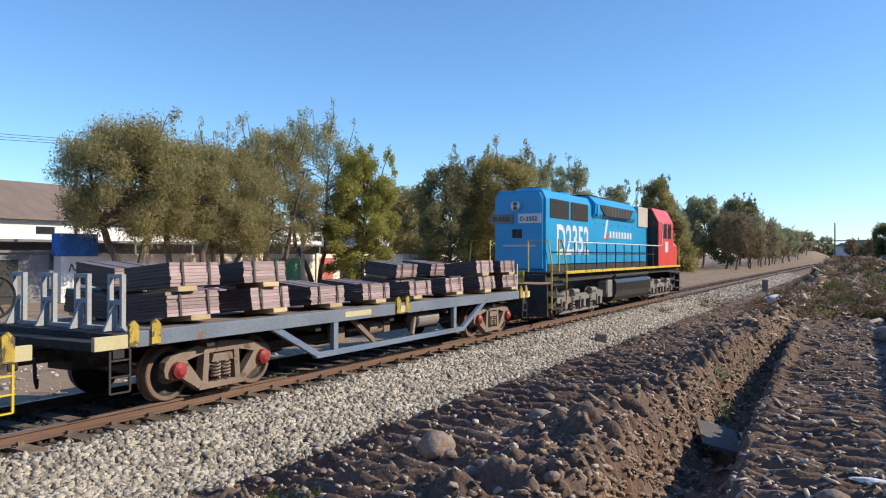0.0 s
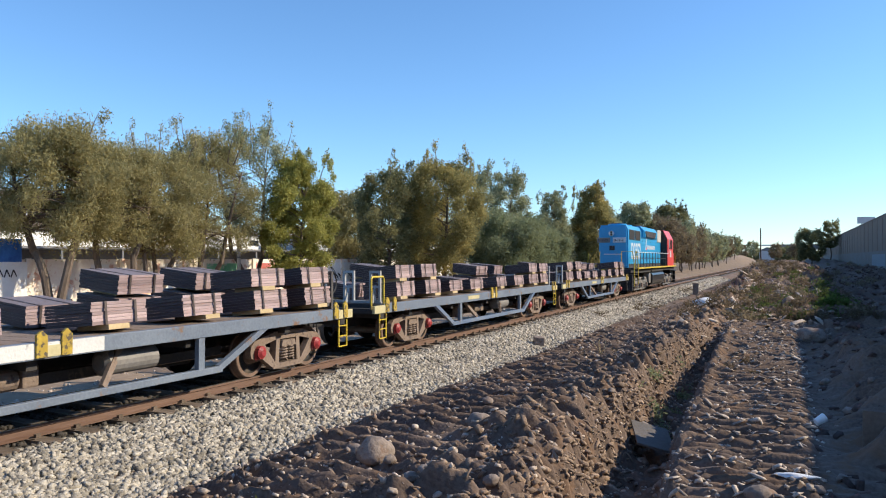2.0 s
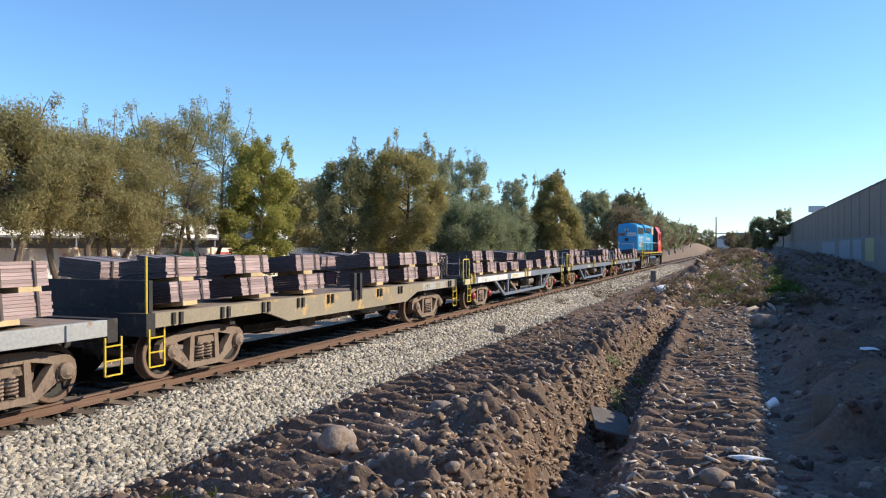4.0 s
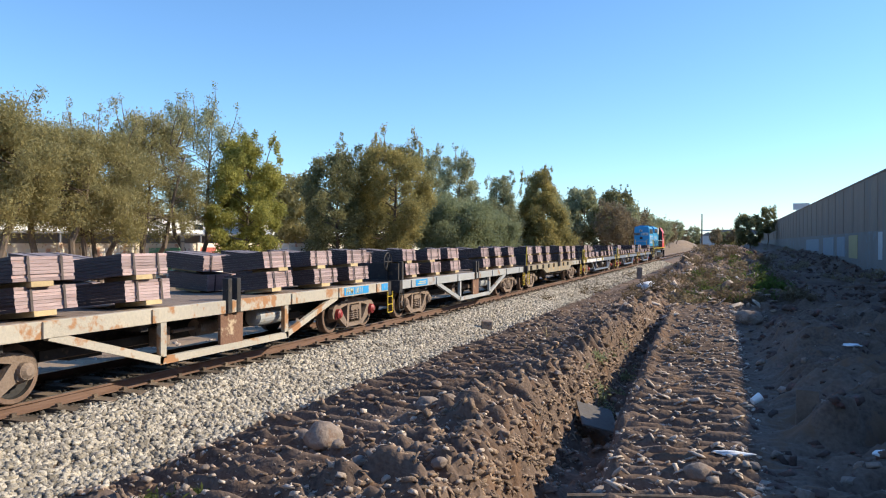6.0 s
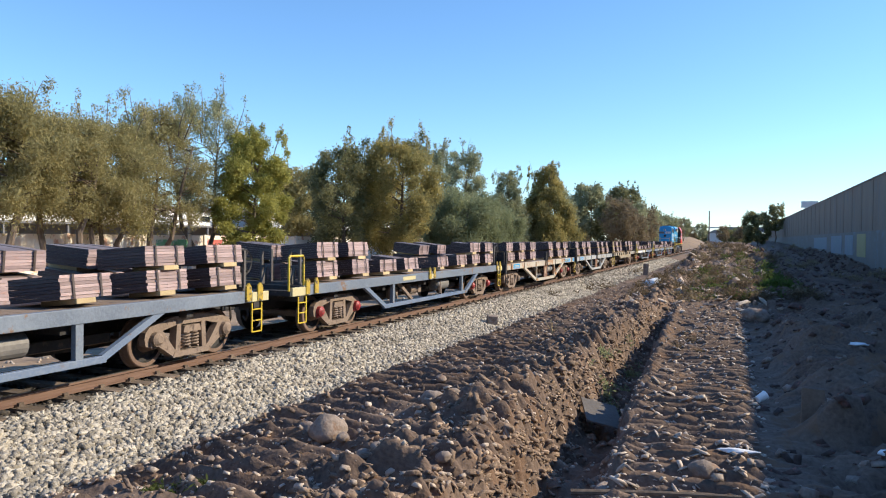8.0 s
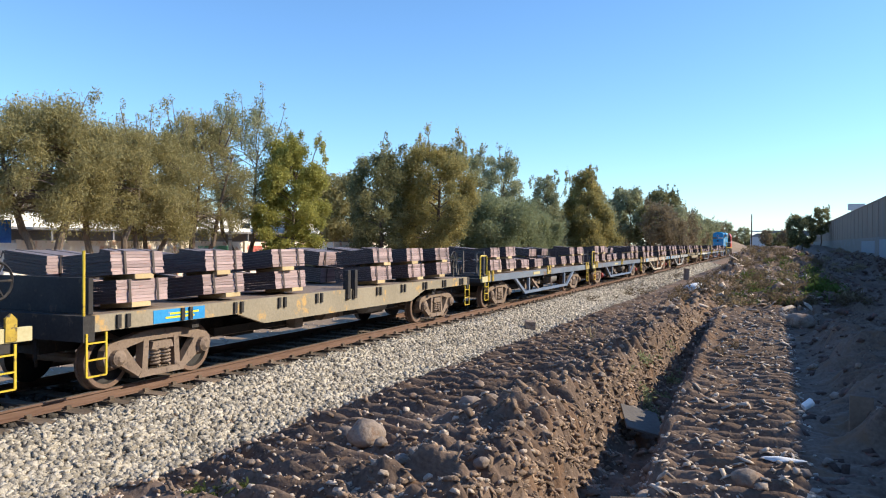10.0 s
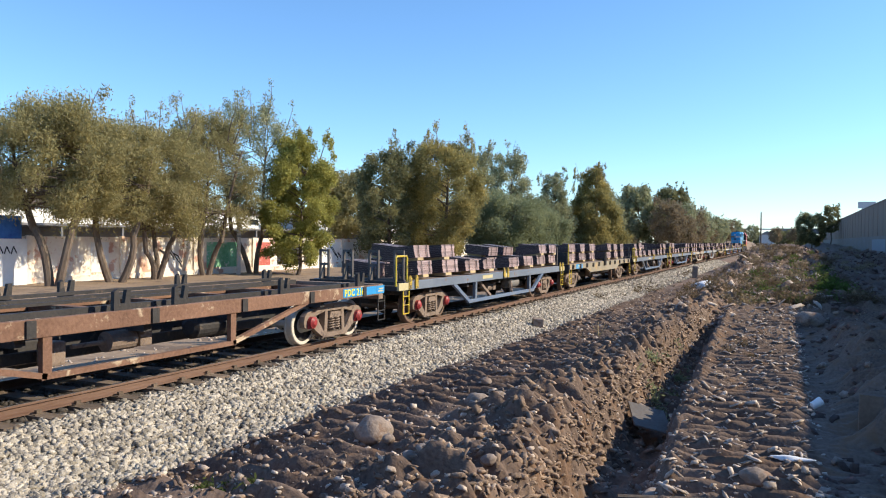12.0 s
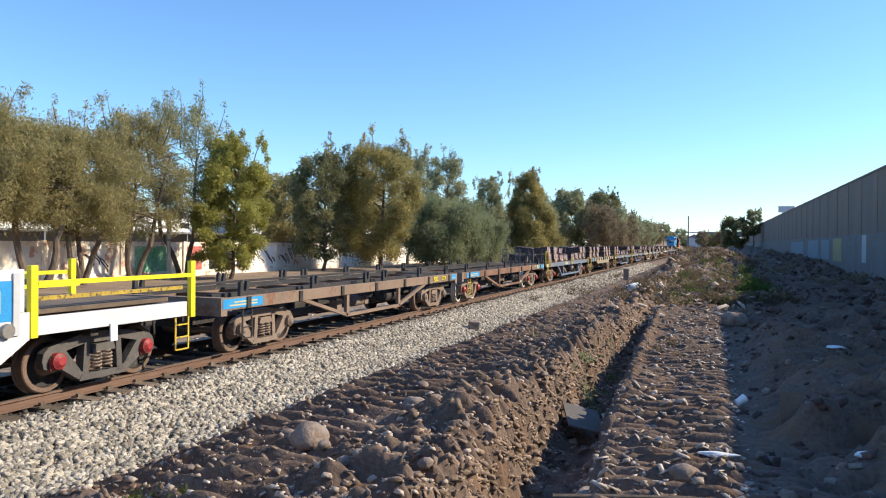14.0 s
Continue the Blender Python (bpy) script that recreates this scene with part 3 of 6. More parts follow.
    rub = stones("rubble", np.stack([x, y, ground_height(x, y) + s * 0.2], -1), s, M["clod"], 0.5, 0.35, 1.9)
    tagged(rub, "broken earth, boards and stones on the heap", "rubble", kind="stuff")
    x, y = scatter(260, -4.4, 2.2, 30, 85, 1.2)
    s = 0.1 + 0.25 * rng.uniform(0, 1, len(x)) ** 2
    rub = stones("scrap", np.stack([x, y, ground_height(x, y) + s * 0.3], -1), s, M["pebble"], 0.22, 0.35, 2.6)
    tagged(rub, "pale scraps of board and plaster on the heap", "scrap", kind="stuff")
    x, y = scatter(3500, -24, -13.6, 2, 60, 1.4)
    s = 0.03 + 0.09 * rng.uniform(0, 1, len(x)) ** 3
    verge = stones("verge_stones", np.stack([x, y, ground_height(x, y) + s * 0.1], -1), s, M["pebble"], 0.6, 0.3, 1.2)
    tagged(verge, "loose stones on the dusty verge beyond the rails", "stones", kind="stuff")
    # rock colour, duller than pebble, helps keep the shaded ground dark
    x, y = scatter(2600, 0.6, 12, 2, 60, 1.3)
    s = 0.03 + 0.16 * rng.uniform(0, 1, len(x)) ** 4
    z = ground_height(x, y) + s * 0.1
    rub = stones("rubble", np.stack([x, y, z], -1), s, M["rock"], 0.6, 0.3, 1.2)
    tagged(rub, "scattered rubble and stones on shaded ground", "rubble", kind="stuff")
    x, y = np.r_[rng.uniform(11, 16.5, 900), rng.uniform(-5, 3, 700)], np.r_[rng.uniform(35, 220, 900), 38 + 120 * rng.uniform(0, 1, 700) ** 1.5]
    s = 0.05 + 0.24 * rng.uniform(0, 1, len(x)) ** 3
    heap = stones("rubble", np.stack([x, y, ground_height(x, y) + s * 0.1], -1), s, M["clod"], 0.6, 0.3, 1.3)
    tagged(heap, "broken stones and rubble on the earth heap", "rubble", kind="stuff")


build_gravel()


def lump(name, x, y, sx, sy, sz, material, label, category, seed, turn=0.0, rough=0.22, sink=0.25):
    """A rounded rock of its own."""
    bm = B()
    bmesh.ops.create_icosphere(bm, subdivisions=3, radius=0.5)
    for v in bm.verts:
        p = v.co * 2.2 + Vector((seed * 3.7, seed, 0))
        v.co *= 1 + rough * (noise.noise(p) + 0.5 * noise.noise(p * 2.3))
        v.co.z = max(v.co.z, -0.32)
    z = float(ground_height(x, y))
    bmesh.ops.transform(bm, matrix=Matrix.Diagonal((sx, sy, sz, 1)), verts=bm.verts)
    ob = part(name, bm, material, None, "", pose(x, y, z + sz * (0.5 - sink), 0, 0, turn), smooth=True)
    return tagged(ob, label, category)


# ---- track ----
def build_track():
    track = tagged(new("railway_track"), "rusty rails on dark sleepers in pale ballast", "railway track", kind="structure")
    prof = [(-0.07, -0.16), (0.07, -0.16), (0.07, -0.145), (0.012, -0.125), (0.012, -0.045), (0.036, -0.035), (0.036, -0.003), (-0.036, -0.003), (-0.036, -0.035), (-0.012, -0.045), (-0.012, -0.125), (-0.07, -0.145)]
    for side in (-1, 1):
        bm = section(B(), [(XC + side * 0.872 + a, b) for a, b in prof], -60, 520)
        r = part("rail", bm, M["rail"], track)
        part("rail_head", section(B(), [(XC + side * 0.872 + a, b) for a, b in ((-0.03, -0.003), (0.03, -0.003), (0.026, 0.0), (-0.026, 0.0))], -60, 520), M["tread"], r, "rubbed bright running surface")
    return track


track = build_track()


# ---- tall wall beside the line ----
def build_tall_wall():
    wall = box(B(), 17.0, 17.4, -60, 440, -3.2, 10.7)
    wall = tagged(part("wall_east", wall, M["concrete"]), "tall grey concrete panel wall, weathered, painted below", "wall", kind="structure")
    bm = B()
    y = -58.0
    while y < 436:
        box(bm, 16.95, 16.995, y, y + 0.3, 3.9, 10.55)
        y += 9.5
    part("rib", bm, M["concrete"], wall)
    part("coping", box(B(), 16.9, 17.5, -60, 440, 10.705, 10.9), M["concrete"], wall)
    part("painted_band", box(B(), 16.93, 16.996, -60, 440, -3.2, 3.85), M["painted"], wall, "pale blue-grey painted lower band")
    for y0, y1, z0, z1, mt in ((118, 126, 0.2, 3.5, "mural_y"), (130, 139, 0.3, 3.4, "mural_b"), (143, 158, 0.3, 3.4, "mural_b"), (100, 102.6, 0.4, 3.7, "mural_w"), (165, 190, 0.8, 3.2, "mural_b")):
        part("mural", box(B(), 16.90, 16.926, y0, y1, z0, z1), M[mt], wall)


build_tall_wall()


# ---- boundary wall and shed beyond the trees ----
WX = -41.5


def build_boundary():
    bm = B()
    box(bm, WX - 0.25, WX, 30.3, 190, -0.9, 2.25)
    wall = tagged(part("wall_west", bm, M["plaster"]), "low wall with peeling pink and cream plaster and graffiti", "wall", kind="structure")
    y = 30.5
    for i in range(22):
        part("pillar", box(B(), WX + 0.004, WX + 0.14, y, y + 0.35, -0.9, 2.3), M["plaster"], wall)
        y += 7.0
    part("plinth", box(B(), WX + 0.003, WX + 0.1, 30.3, 190, -0.9, -0.25), M["plaster"], wall)
    r = random.Random(5)
    spots = [(46.0, 50.0, "graf_g"), (51.5, 54, "graf_r"), (55, 60, "graf_k"), (61, 69, "graf_w"), (71, 82, "graf_w"), (83, 93, "graf_w"), (96, 112, "graf_w"), (35.2, 36.6, "graf_w"), (41.5, 43, "graf_w"), (118, 140, "graf_w")]
    for y0, y1, mt in spots:
        part("graffiti", box(B(), WX + 0.005, WX + 0.02, y0, y1, -0.1, 1.9), M[mt], wall)
    # tangled strokes of spray paint
    for y0, y1 in ((61.5, 68.5), (72, 81), (84, 92), (41.6, 43), (97, 110)):
        bm = B()
        y = y0
        while y < y1:
            h = r.uniform(0.5, 1.2)
            z = r.uniform(-0.05, 0.6)
            pts = [(WX + 0.03, y + 0.45 * math.sin(a * 1.3 + h), z + h * (0.5 - 0.5 * math.cos(a))) for a in (0, 1, 2, 3, 4, 5)]
            for p, q in zip(pts, pts[1:]):
                beam(bm, p, q, 0.012, 0.09)
            y += r.uniform(0.5, 0.9)
        part("spray_strokes", bm, M["graf_k"], wall)
    # painted end block with a blue top
    end = tagged(part("wall_end_block", box(B(), WX - 0.2, WX + 0.5, 27.5, 30.29, -0.9, 2.1), M["graf_w"]), "whitewashed wall end with a blue sprayed top", "wall", kind="structure")
    part("blue_top", box(B(), WX - 0.25, WX + 0.55, 27.4, 29.9, 2.104, 3.45), M["graf_b"], end, "dark blue sprayed panel")
    bm = B()
    for i, c in enumerate((0, 0.42, 0.84, 1.26)):
        beam(bm, (WX + 0.52, 28.0 + c, 1.2), (WX + 0.52, 28.15 + c, 1.65), 0.01, 0.07)
        beam(bm, (WX + 0.52, 28.15 + c, 1.65), (WX + 0.52, 28.35 + c, 1.25), 0.01, 0.07)
    part("scrawl", bm, M["graf_k"], end)
    # dark recess next to it
    bm = B()
    box(bm, WX - 6, WX - 0.3, 0, 27.3, -0.9, 2.3)
    shed = tagged(new("dark_shed"), "low dark shed beside the whitewashed wall", "shed")
    part("wall", bm, M["grey_wall"], shed)
    part("roof", box(B(), WX - 6.2, WX - 0.1, -0.2, 27.35, 2.304, 2.45), M["grey_wall"], shed)
    for i in range(5):
        part("door", box(B(), WX - 0.299, WX - 0.25, 4.0 + i * 4.6, 7.0 + i * 4.6, -0.85, 1.9), M["black"], shed)


build_boundary()


def build_warehouse():
    """Long shed behind the wall: white wall, brown roof, dark strip below."""
    y0, y1 = -30.0, 185.0
    shed = tagged(new("warehouse"), "long white warehouse with a brown sheet roof", "building")
    part("wall", box(B(), -78, -60, y0, 92, -0.9, 5.0), M["white_wall"], shed)
    part("wall", box(B(), -76, -60.5, 92.1, y1, -0.9, 4.7), M["white_wall"], shed)
    part("roof", section(B(), [(-59.4, 5.02), (-59.4, 5.2), (-68, 8.9), (-79, 5.2), (-79, 5.02), (-68, 8.6)], y0, 62), M["roof"], shed, "brown corrugated roof")
    part("roof", section(B(), [(-60, 5.02), (-60, 5.15), (-68, 6.0), (-79, 5.15)], 62.1, 92), M["roof"], shed)
    part("canopy", box(B(), -60, -56.5, y0, 150, 3.15, 3.35), M["grey_wall"], shed, "dark grey canopy")
    part("dark_front", box(B(), -59.99, -59.9, y0, 150, -0.9, 3.1), M["grey_wall"], shed)
    for i in range(26):
        y = -20 + i * 6.5
        part("post", box(B(), -56.8, -56.6, y, y + 0.18, -0.9, 3.14), M["grey_wall"], shed)
    for i in range(12):
        y = 20 + i * 9.0
        part("window", box(B(), -59.99, -59.93, y, y + 1.6, 3.9, 4.5), M["glass_dark"], shed)
    for i in range(4):
        y = 4 + i * 14
        bm = B()
        beam(bm, (-61.5, y, 6.18), (-65.5, y, 7.9), 2.2, 0.06, (0, 1, 0))
        part("skylight", bm, M["board_grey"], shed)
    lampf = B()
    box(lampf, -59.98, -59.5, 33.4, 34.5, 4.3, 4.6, 0.05)
    part("wall_lamp", lampf, M["grey_wall"], shed)


build_warehouse()


# ---- trees ----
def crown_leaves(clumps, per, leaf_w, leaf_l, droop, seed):
    """Corner array of leaf quads spread through ellipsoid clumps (x, y, z, rx, ry, rz)."""
    r = np.random.default_rng(seed)
    out = []
    for cx, cy, cz, rx, ry, rz in clumps:
        n = max(12, int(per * rx * ry * rz ** 0.5))
        d = r.normal(size=(n, 3))
        d /= np.linalg.norm(d, axis=1)[:, None]
        rad = np.minimum(np.abs(r.normal(size=n)), 1.7) * 0.42 + r.uniform(0.1, 0.55, n)
        c = d * rad[:, None] * np.array([rx, ry, rz]) + np.array([cx, cy, cz])
        along = r.normal(size=(n, 3)) * (1 - droop)
        along[:, 2] -= droop * 1.6
        along /= np.linalg.norm(along, axis=1)[:, None]
        side = np.cross(along, r.normal(size=(n, 3)))
        side /= np.linalg.norm(side, axis=1)[:, None] + 1e-6
        w = leaf_w * r.uniform(0.6, 1.4, n)[:, None]
        l = leaf_l * r.uniform(0.6, 1.5, n)[:, None]
        out.append(np.stack([c - along * l, c + side * w, c + along * l, c - side * w], 1))
    return np.concatenate(out).reshape(-1, 3)


def limb(bm, p, q, r1, r2, bend, rnd, parts=3, seg=7):
    """A bent tapering limb, one continuous tube."""
    p, q = Vector(p), Vector(q)
    d = q - p
    u = d.cross(Vector((0.31, 0.87, 0.2))).normalized()
    v = d.cross(u).normalized()
    b1, b2 = rnd.uniform(-bend, bend), rnd.uniform(-bend, bend)
    rings = []
    for k in range(parts + 1):
        t = k / parts
        c = p + d * t + (u * b1 + v * b2) * math.sin(math.pi * t) + Vector((0, 0, abs(b1) * math.sin(math.pi * t)))
        r = r1 + (r2 - r1) * t
        rings.append([bm.verts.new(c + (u * math.cos(6.2832 * s / seg) + v * math.sin(6.2832 * s / seg)) * r) for s in range(seg)])
    for a, c in zip(rings, rings[1:]):
        for s in range(seg):
            bm.faces.new((a[s], a[(s + 1) % seg], c[(s + 1) % seg], c[s]))
    bm.faces.new(rings[0])
    bm.faces.new(list(reversed(rings[-1])))


def make_tree(h, width, shape, leaf, seed, trunk=0.22, leaf_w=0.07, leaf_l=0.16, per=300, droop=0.2, base=0.25, stems=1, label="", wisps=0):
    """A tree of height h at the origin: stems and limbs, and a crown of clumps."""
    rnd = random.Random(seed)
    root = tagged(new("tree"), label, "tree")
    wood = B()
    clumps = []
    stem_tops = []
    for s in range(stems):
        a = 6.28 * s / stems + rnd.uniform(0, 1)
        lean = rnd.uniform(0.05, 0.13) * h if stems > 1 else 0.03 * h
        foot = (0.2 * math.cos(a) * (stems > 1), 0.2 * math.sin(a) * (stems > 1), -0.4)
        knee = (lean * math.cos(a), lean * math.sin(a), base * h * rnd.uniform(0.5, 0.75))
        top = (lean * 1.9 * math.cos(a + 0.5), lean * 1.9 * math.sin(a + 0.5), h * 0.72)
        stem = B()
        limb(stem, foot, knee, trunk, trunk * 0.75, 0.3, rnd, 4, 8)
        part("trunk", stem, M["bark"], root)
        limb(wood, Vector(knee) - Vector((0, 0, 0.15)), top, trunk * 0.78, trunk * 0.25, 0.5, rnd, 5)
        stem_tops.append((knee, top))
    n = {"round": 44, "cone": 56, "spread": 60, "thin": 12}[shape]
    for i in range(n):
        k = (i + 0.5) / n
        a = i * 2.4 + rnd.uniform(-0.4, 0.4)
        if shape == "cone":
            z = h * (base * 0.8 + (0.97 - base * 0.8) * k)
            rad = width * 0.5 * (0.18 + 0.82 * (1 - k) ** 0.75) * rnd.uniform(0.5, 0.85)
            cs = width * 0.125 * (1.25 - 0.75 * k)
        elif shape == "spread":
            z = h * (base * 0.9 + (0.9 - base * 0.9) * k)
            rad = width * 0.5 * math.sin(math.pi * (0.2 + 0.72 * k)) ** 0.7 * rnd.uniform(0.3, 0.95)
            cs = width * 0.115 * rnd.uniform(0.7, 1.35)
        elif shape == "thin":
            z = h * (base + (0.95 - base) * k)
            rad = width * 0.4 * rnd.uniform(0.3, 1)
            cs = width * 0.16 * rnd.uniform(0.7, 1.2)
        else:
            z = h * (base + (0.92 - base) * k)
            rad = width * 0.5 * math.sin(math.pi * (0.12 + 0.76 * k)) ** 0.6 * rnd.uniform(0.4, 0.82)
            cs = width * 0.125 * rnd.uniform(0.7, 1.3)
        c = (rad * math.cos(a), rad * math.sin(a), z)
        clumps.append((*c, cs, cs, cs * rnd.uniform(0.7, 1.1)))
        knee, top = stem_tops[i % stems]
        t = min(0.95, max(0.0, (z - knee[2]) / max(0.1, top[2] - knee[2]) * 0.8))
        start = Vector(knee).lerp(Vector(top), t)
        limb(wood, start, c, trunk * 0.3 * (1 - 0.6 * t), 0.02, 0.3, rnd)
    for i in range(wisps):
        a = rnd.uniform(0, 6.28)
        rad = width * rnd.uniform(0.05, 0.42)
        zt = h * rnd.uniform(0.9, 1.06)
        tip = Vector((rad * math.cos(a), rad * math.sin(a), zt))
        limb(wood, (tip.x * 0.7, tip.y * 0.7, zt - 0.2 * h), tip, 0.05, 0.012, 0.15, rnd)
        for j in range(5):
            p = tip - Vector((rnd.uniform(-0.45, 0.45), rnd.uniform(-0.45, 0.45), rnd.uniform(-0.2, 0.16 * h)))
            clumps.append((p.x, p.y, p.z, 0.28, 0.28, 0.6))
    tagged(part("branch", wood, M["bark"], root), kind="stuff")
    link("crown", quad_mesh("crown", crown_leaves(clumps, per, leaf_w, leaf_l, droop, seed), M[leaf]), root)
    return root


def plant(root, x, y, turn=0.0, sc=1.0):
    root.matrix_basis = pose(x, y, float(ground_height(x, y)), 0, 0, turn)
    return root


PEPPER = "old pepper tree with drooping grey-green foliage by the wall"
plant(make_tree(11.3, 9.0, "spread", "pepper", 11, 0.28, 0.03, 0.1, 828, 0.32, 0.44, 2, PEPPER, 5), -38.6, 30.2)
plant(make_tree(10.6, 8.6, "spread", "pepper", 12, 0.26, 0.03, 0.1, 828, 0.32, 0.44, 2, PEPPER, 4), -38.6, 34.6)
plant(make_tree(11.3, 8.6, "spread", "pepper", 13, 0.22, 0.03, 0.1, 736, 0.3, 0.34, 3, PEPPER, 6), -39.6, 38.8)
plant(make_tree(13.0, 8.0, "spread", "pepper", 14, 0.22, 0.03, 0.1, 662, 0.3, 0.3, 3, PEPPER, 10), -39.8, 44.0)
plant(make_tree(14.6, 7.5, "round", "olive", 15, 0.22, 0.034, 0.1, 560, 0.3, 0.32, 2, "tall pepper tree with sparse grey-green top", 12), -39.8, 49.6)
plant(make_tree(11.6, 6.6, "spread", "bright", 16, 0.2, 0.05, 0.09, 2100, 0.15, 0.1, 1, "bright green young tree with dense small leaves", 4), -36.0, 50.2)
plant(make_tree(12.0, 11.0, "round", "pepper", 17, 0.3, 0.08, 0.24, 220, 0.3, 0.3, 2, "rounded olive-green tree behind the wall", 2), -52.0, 84.0)
# yellower tree right, darker tree left: lit and shaded sides by leaf colour
plant(make_tree(14.0, 10.5, "round", "rust_leaf", 18, 0.3, 0.06, 0.11, 700, 0.1, 0.12, 1, "dense dark tree, leaf colour yellower on its sunlit side", 8), -33.5, 72.5)
plant(make_tree(12.6, 8.0, "round", "dark_leaf", 19, 0.22, 0.065, 0.12, 600, 0.1, 0.12, 1, "dense dark tree, leaf colour yellower on its sunlit side", 3), -37.5, 68.0)
plant(make_tree(16.5, 8.0, "round", "olive", 20, 0.25, 0.07, 0.17, 360, 0.25, 0.2, 1, "tall grey-green tree with an open top", 7), -40.0, 97.0)
plant(make_tree(17.4, 9.0, "round", "olive", 21, 0.25, 0.07, 0.17, 360, 0.25, 0.2, 1, "tall grey-green tree with an open top", 7), -40.0, 110.5)
plant(make_tree(8.2, 13.0, "round", "bush", 22, 0.2, 0.06, 0.13, 420, 0.15, 0.1, 4, "broad light green bushy tree", 0), -31.0, 87.0)
plant(make_tree(7.0, 10.0, "round", "bush", 23, 0.2, 0.06, 0.13, 420, 0.15, 0.1, 4, "broad light green bushy tree", 0), -30.0, 97.0)
plant(make_tree(14.2, 10.0, "cone", "olive", 24, 0.25, 0.08, 0.15, 480, 0.2, 0.12, 1, "conical grey-green tree beside the line", 5), -35.5, 121.0)
plant(make_tree(15.4, 13.0, "cone", "rust_leaf", 25, 0.26, 0.085, 0.14, 560, 0.1, 0.1, 1, "conical tree with olive-brown foliage", 6), -30.0, 127.0)
plant(make_tree(13.0, 12.0, "round", "olive", 27, 0.26, 0.09, 0.16, 330, 0.1, 0.12, 1, "rounded grey-green tree beside the line", 4), -33.0, 143.0)
plant(make_tree(15.4, 11.0, "round", "olive", 26, 0.25, 0.14, 0.26, 160, 0.2, 0.25, 1, "grey-green tree with a loose round crown", 4), -30.0, 166.0)
plant(make_tree(11.6, 8.0, "round", "dark_leaf", 28, 0.25, 0.12, 0.18, 240, 0.1, 0.12, 1, "low round dark tree beside the line", 0), -24.8, 163.0)
plant(make_tree(19.0, 12.0, "round", "dark_leaf", 29, 0.3, 0.16, 0.24, 110, 0.1, 0.45, 1, "tall dark tree with an airy crown", 5), -30.0, 222.0)

far_label = "bare-looking brown-green roadside tree with a thin trunk"
fars = [make_tree(11.0, 9.0, "round", "brown_leaf", 31, 0.2, 0.12, 0.2, 95, 0.2, 0.3, 1, far_label, 4),
        make_tree(9.0, 8.0, "spread", "brown_leaf", 32, 0.18, 0.12, 0.2, 95, 0.3, 0.3, 1, far_label, 3),
        make_tree(12.0, 9.5, "round", "olive", 33, 0.22, 0.13, 0.22, 100, 0.2, 0.25, 1, "grey-green tree in a roadside row", 3)]
spots = [(-21, 150), (-20.5, 165), (-22, 178), (-21, 190), (-23, 204), (-22, 216), (-24, 228), (-23, 242), (-25, 256), (-23, 270), (-25, 288), (-24, 306), (-26, 326), (-24, 348), (-27, 372), (-24, 398), (-30, 240), (-33, 270), (-36, 180), (-40, 140), (-44, 125), (-46, 155), (-38, 205), (-36, 320), (-33, 300), (-50, 110), (-48, 95), (-34, 350), (-30, 430), (-38, 470), (-20, 520), (-28, 560)]
for i, (x, y) in enumerate(spots):
    src = fars[i % 3] if y < 260 else fars[(2, 0, 2)[i % 3]]
    t = src if i < 3 and src is fars[i] else copy_thing(src, Matrix())
    tagged(t, group="roadside row of trees")
    plant(t, x, y, 47 * i)

right_trees = [make_tree(13.6, 11.5, "round", "dark_leaf", 41, 0.3, 0.14, 0.22, 170, 0.1, 0.18, 1, "dark tree at the far end of the wall", 2)]
plant(right_trees[0], 7.6, 300)
plant(make_tree(14.0, 7.5, "round", "dark_leaf", 42, 0.25, 0.14, 0.22, 150, 0.1, 0.3, 1, "slim tree with a high crown", 2), 13.8, 300)
plant(copy_thing(fars[1], Matrix()), 3, 420, 10)
plant(copy_thing(fars[0], Matrix()), -6, 450, 200)


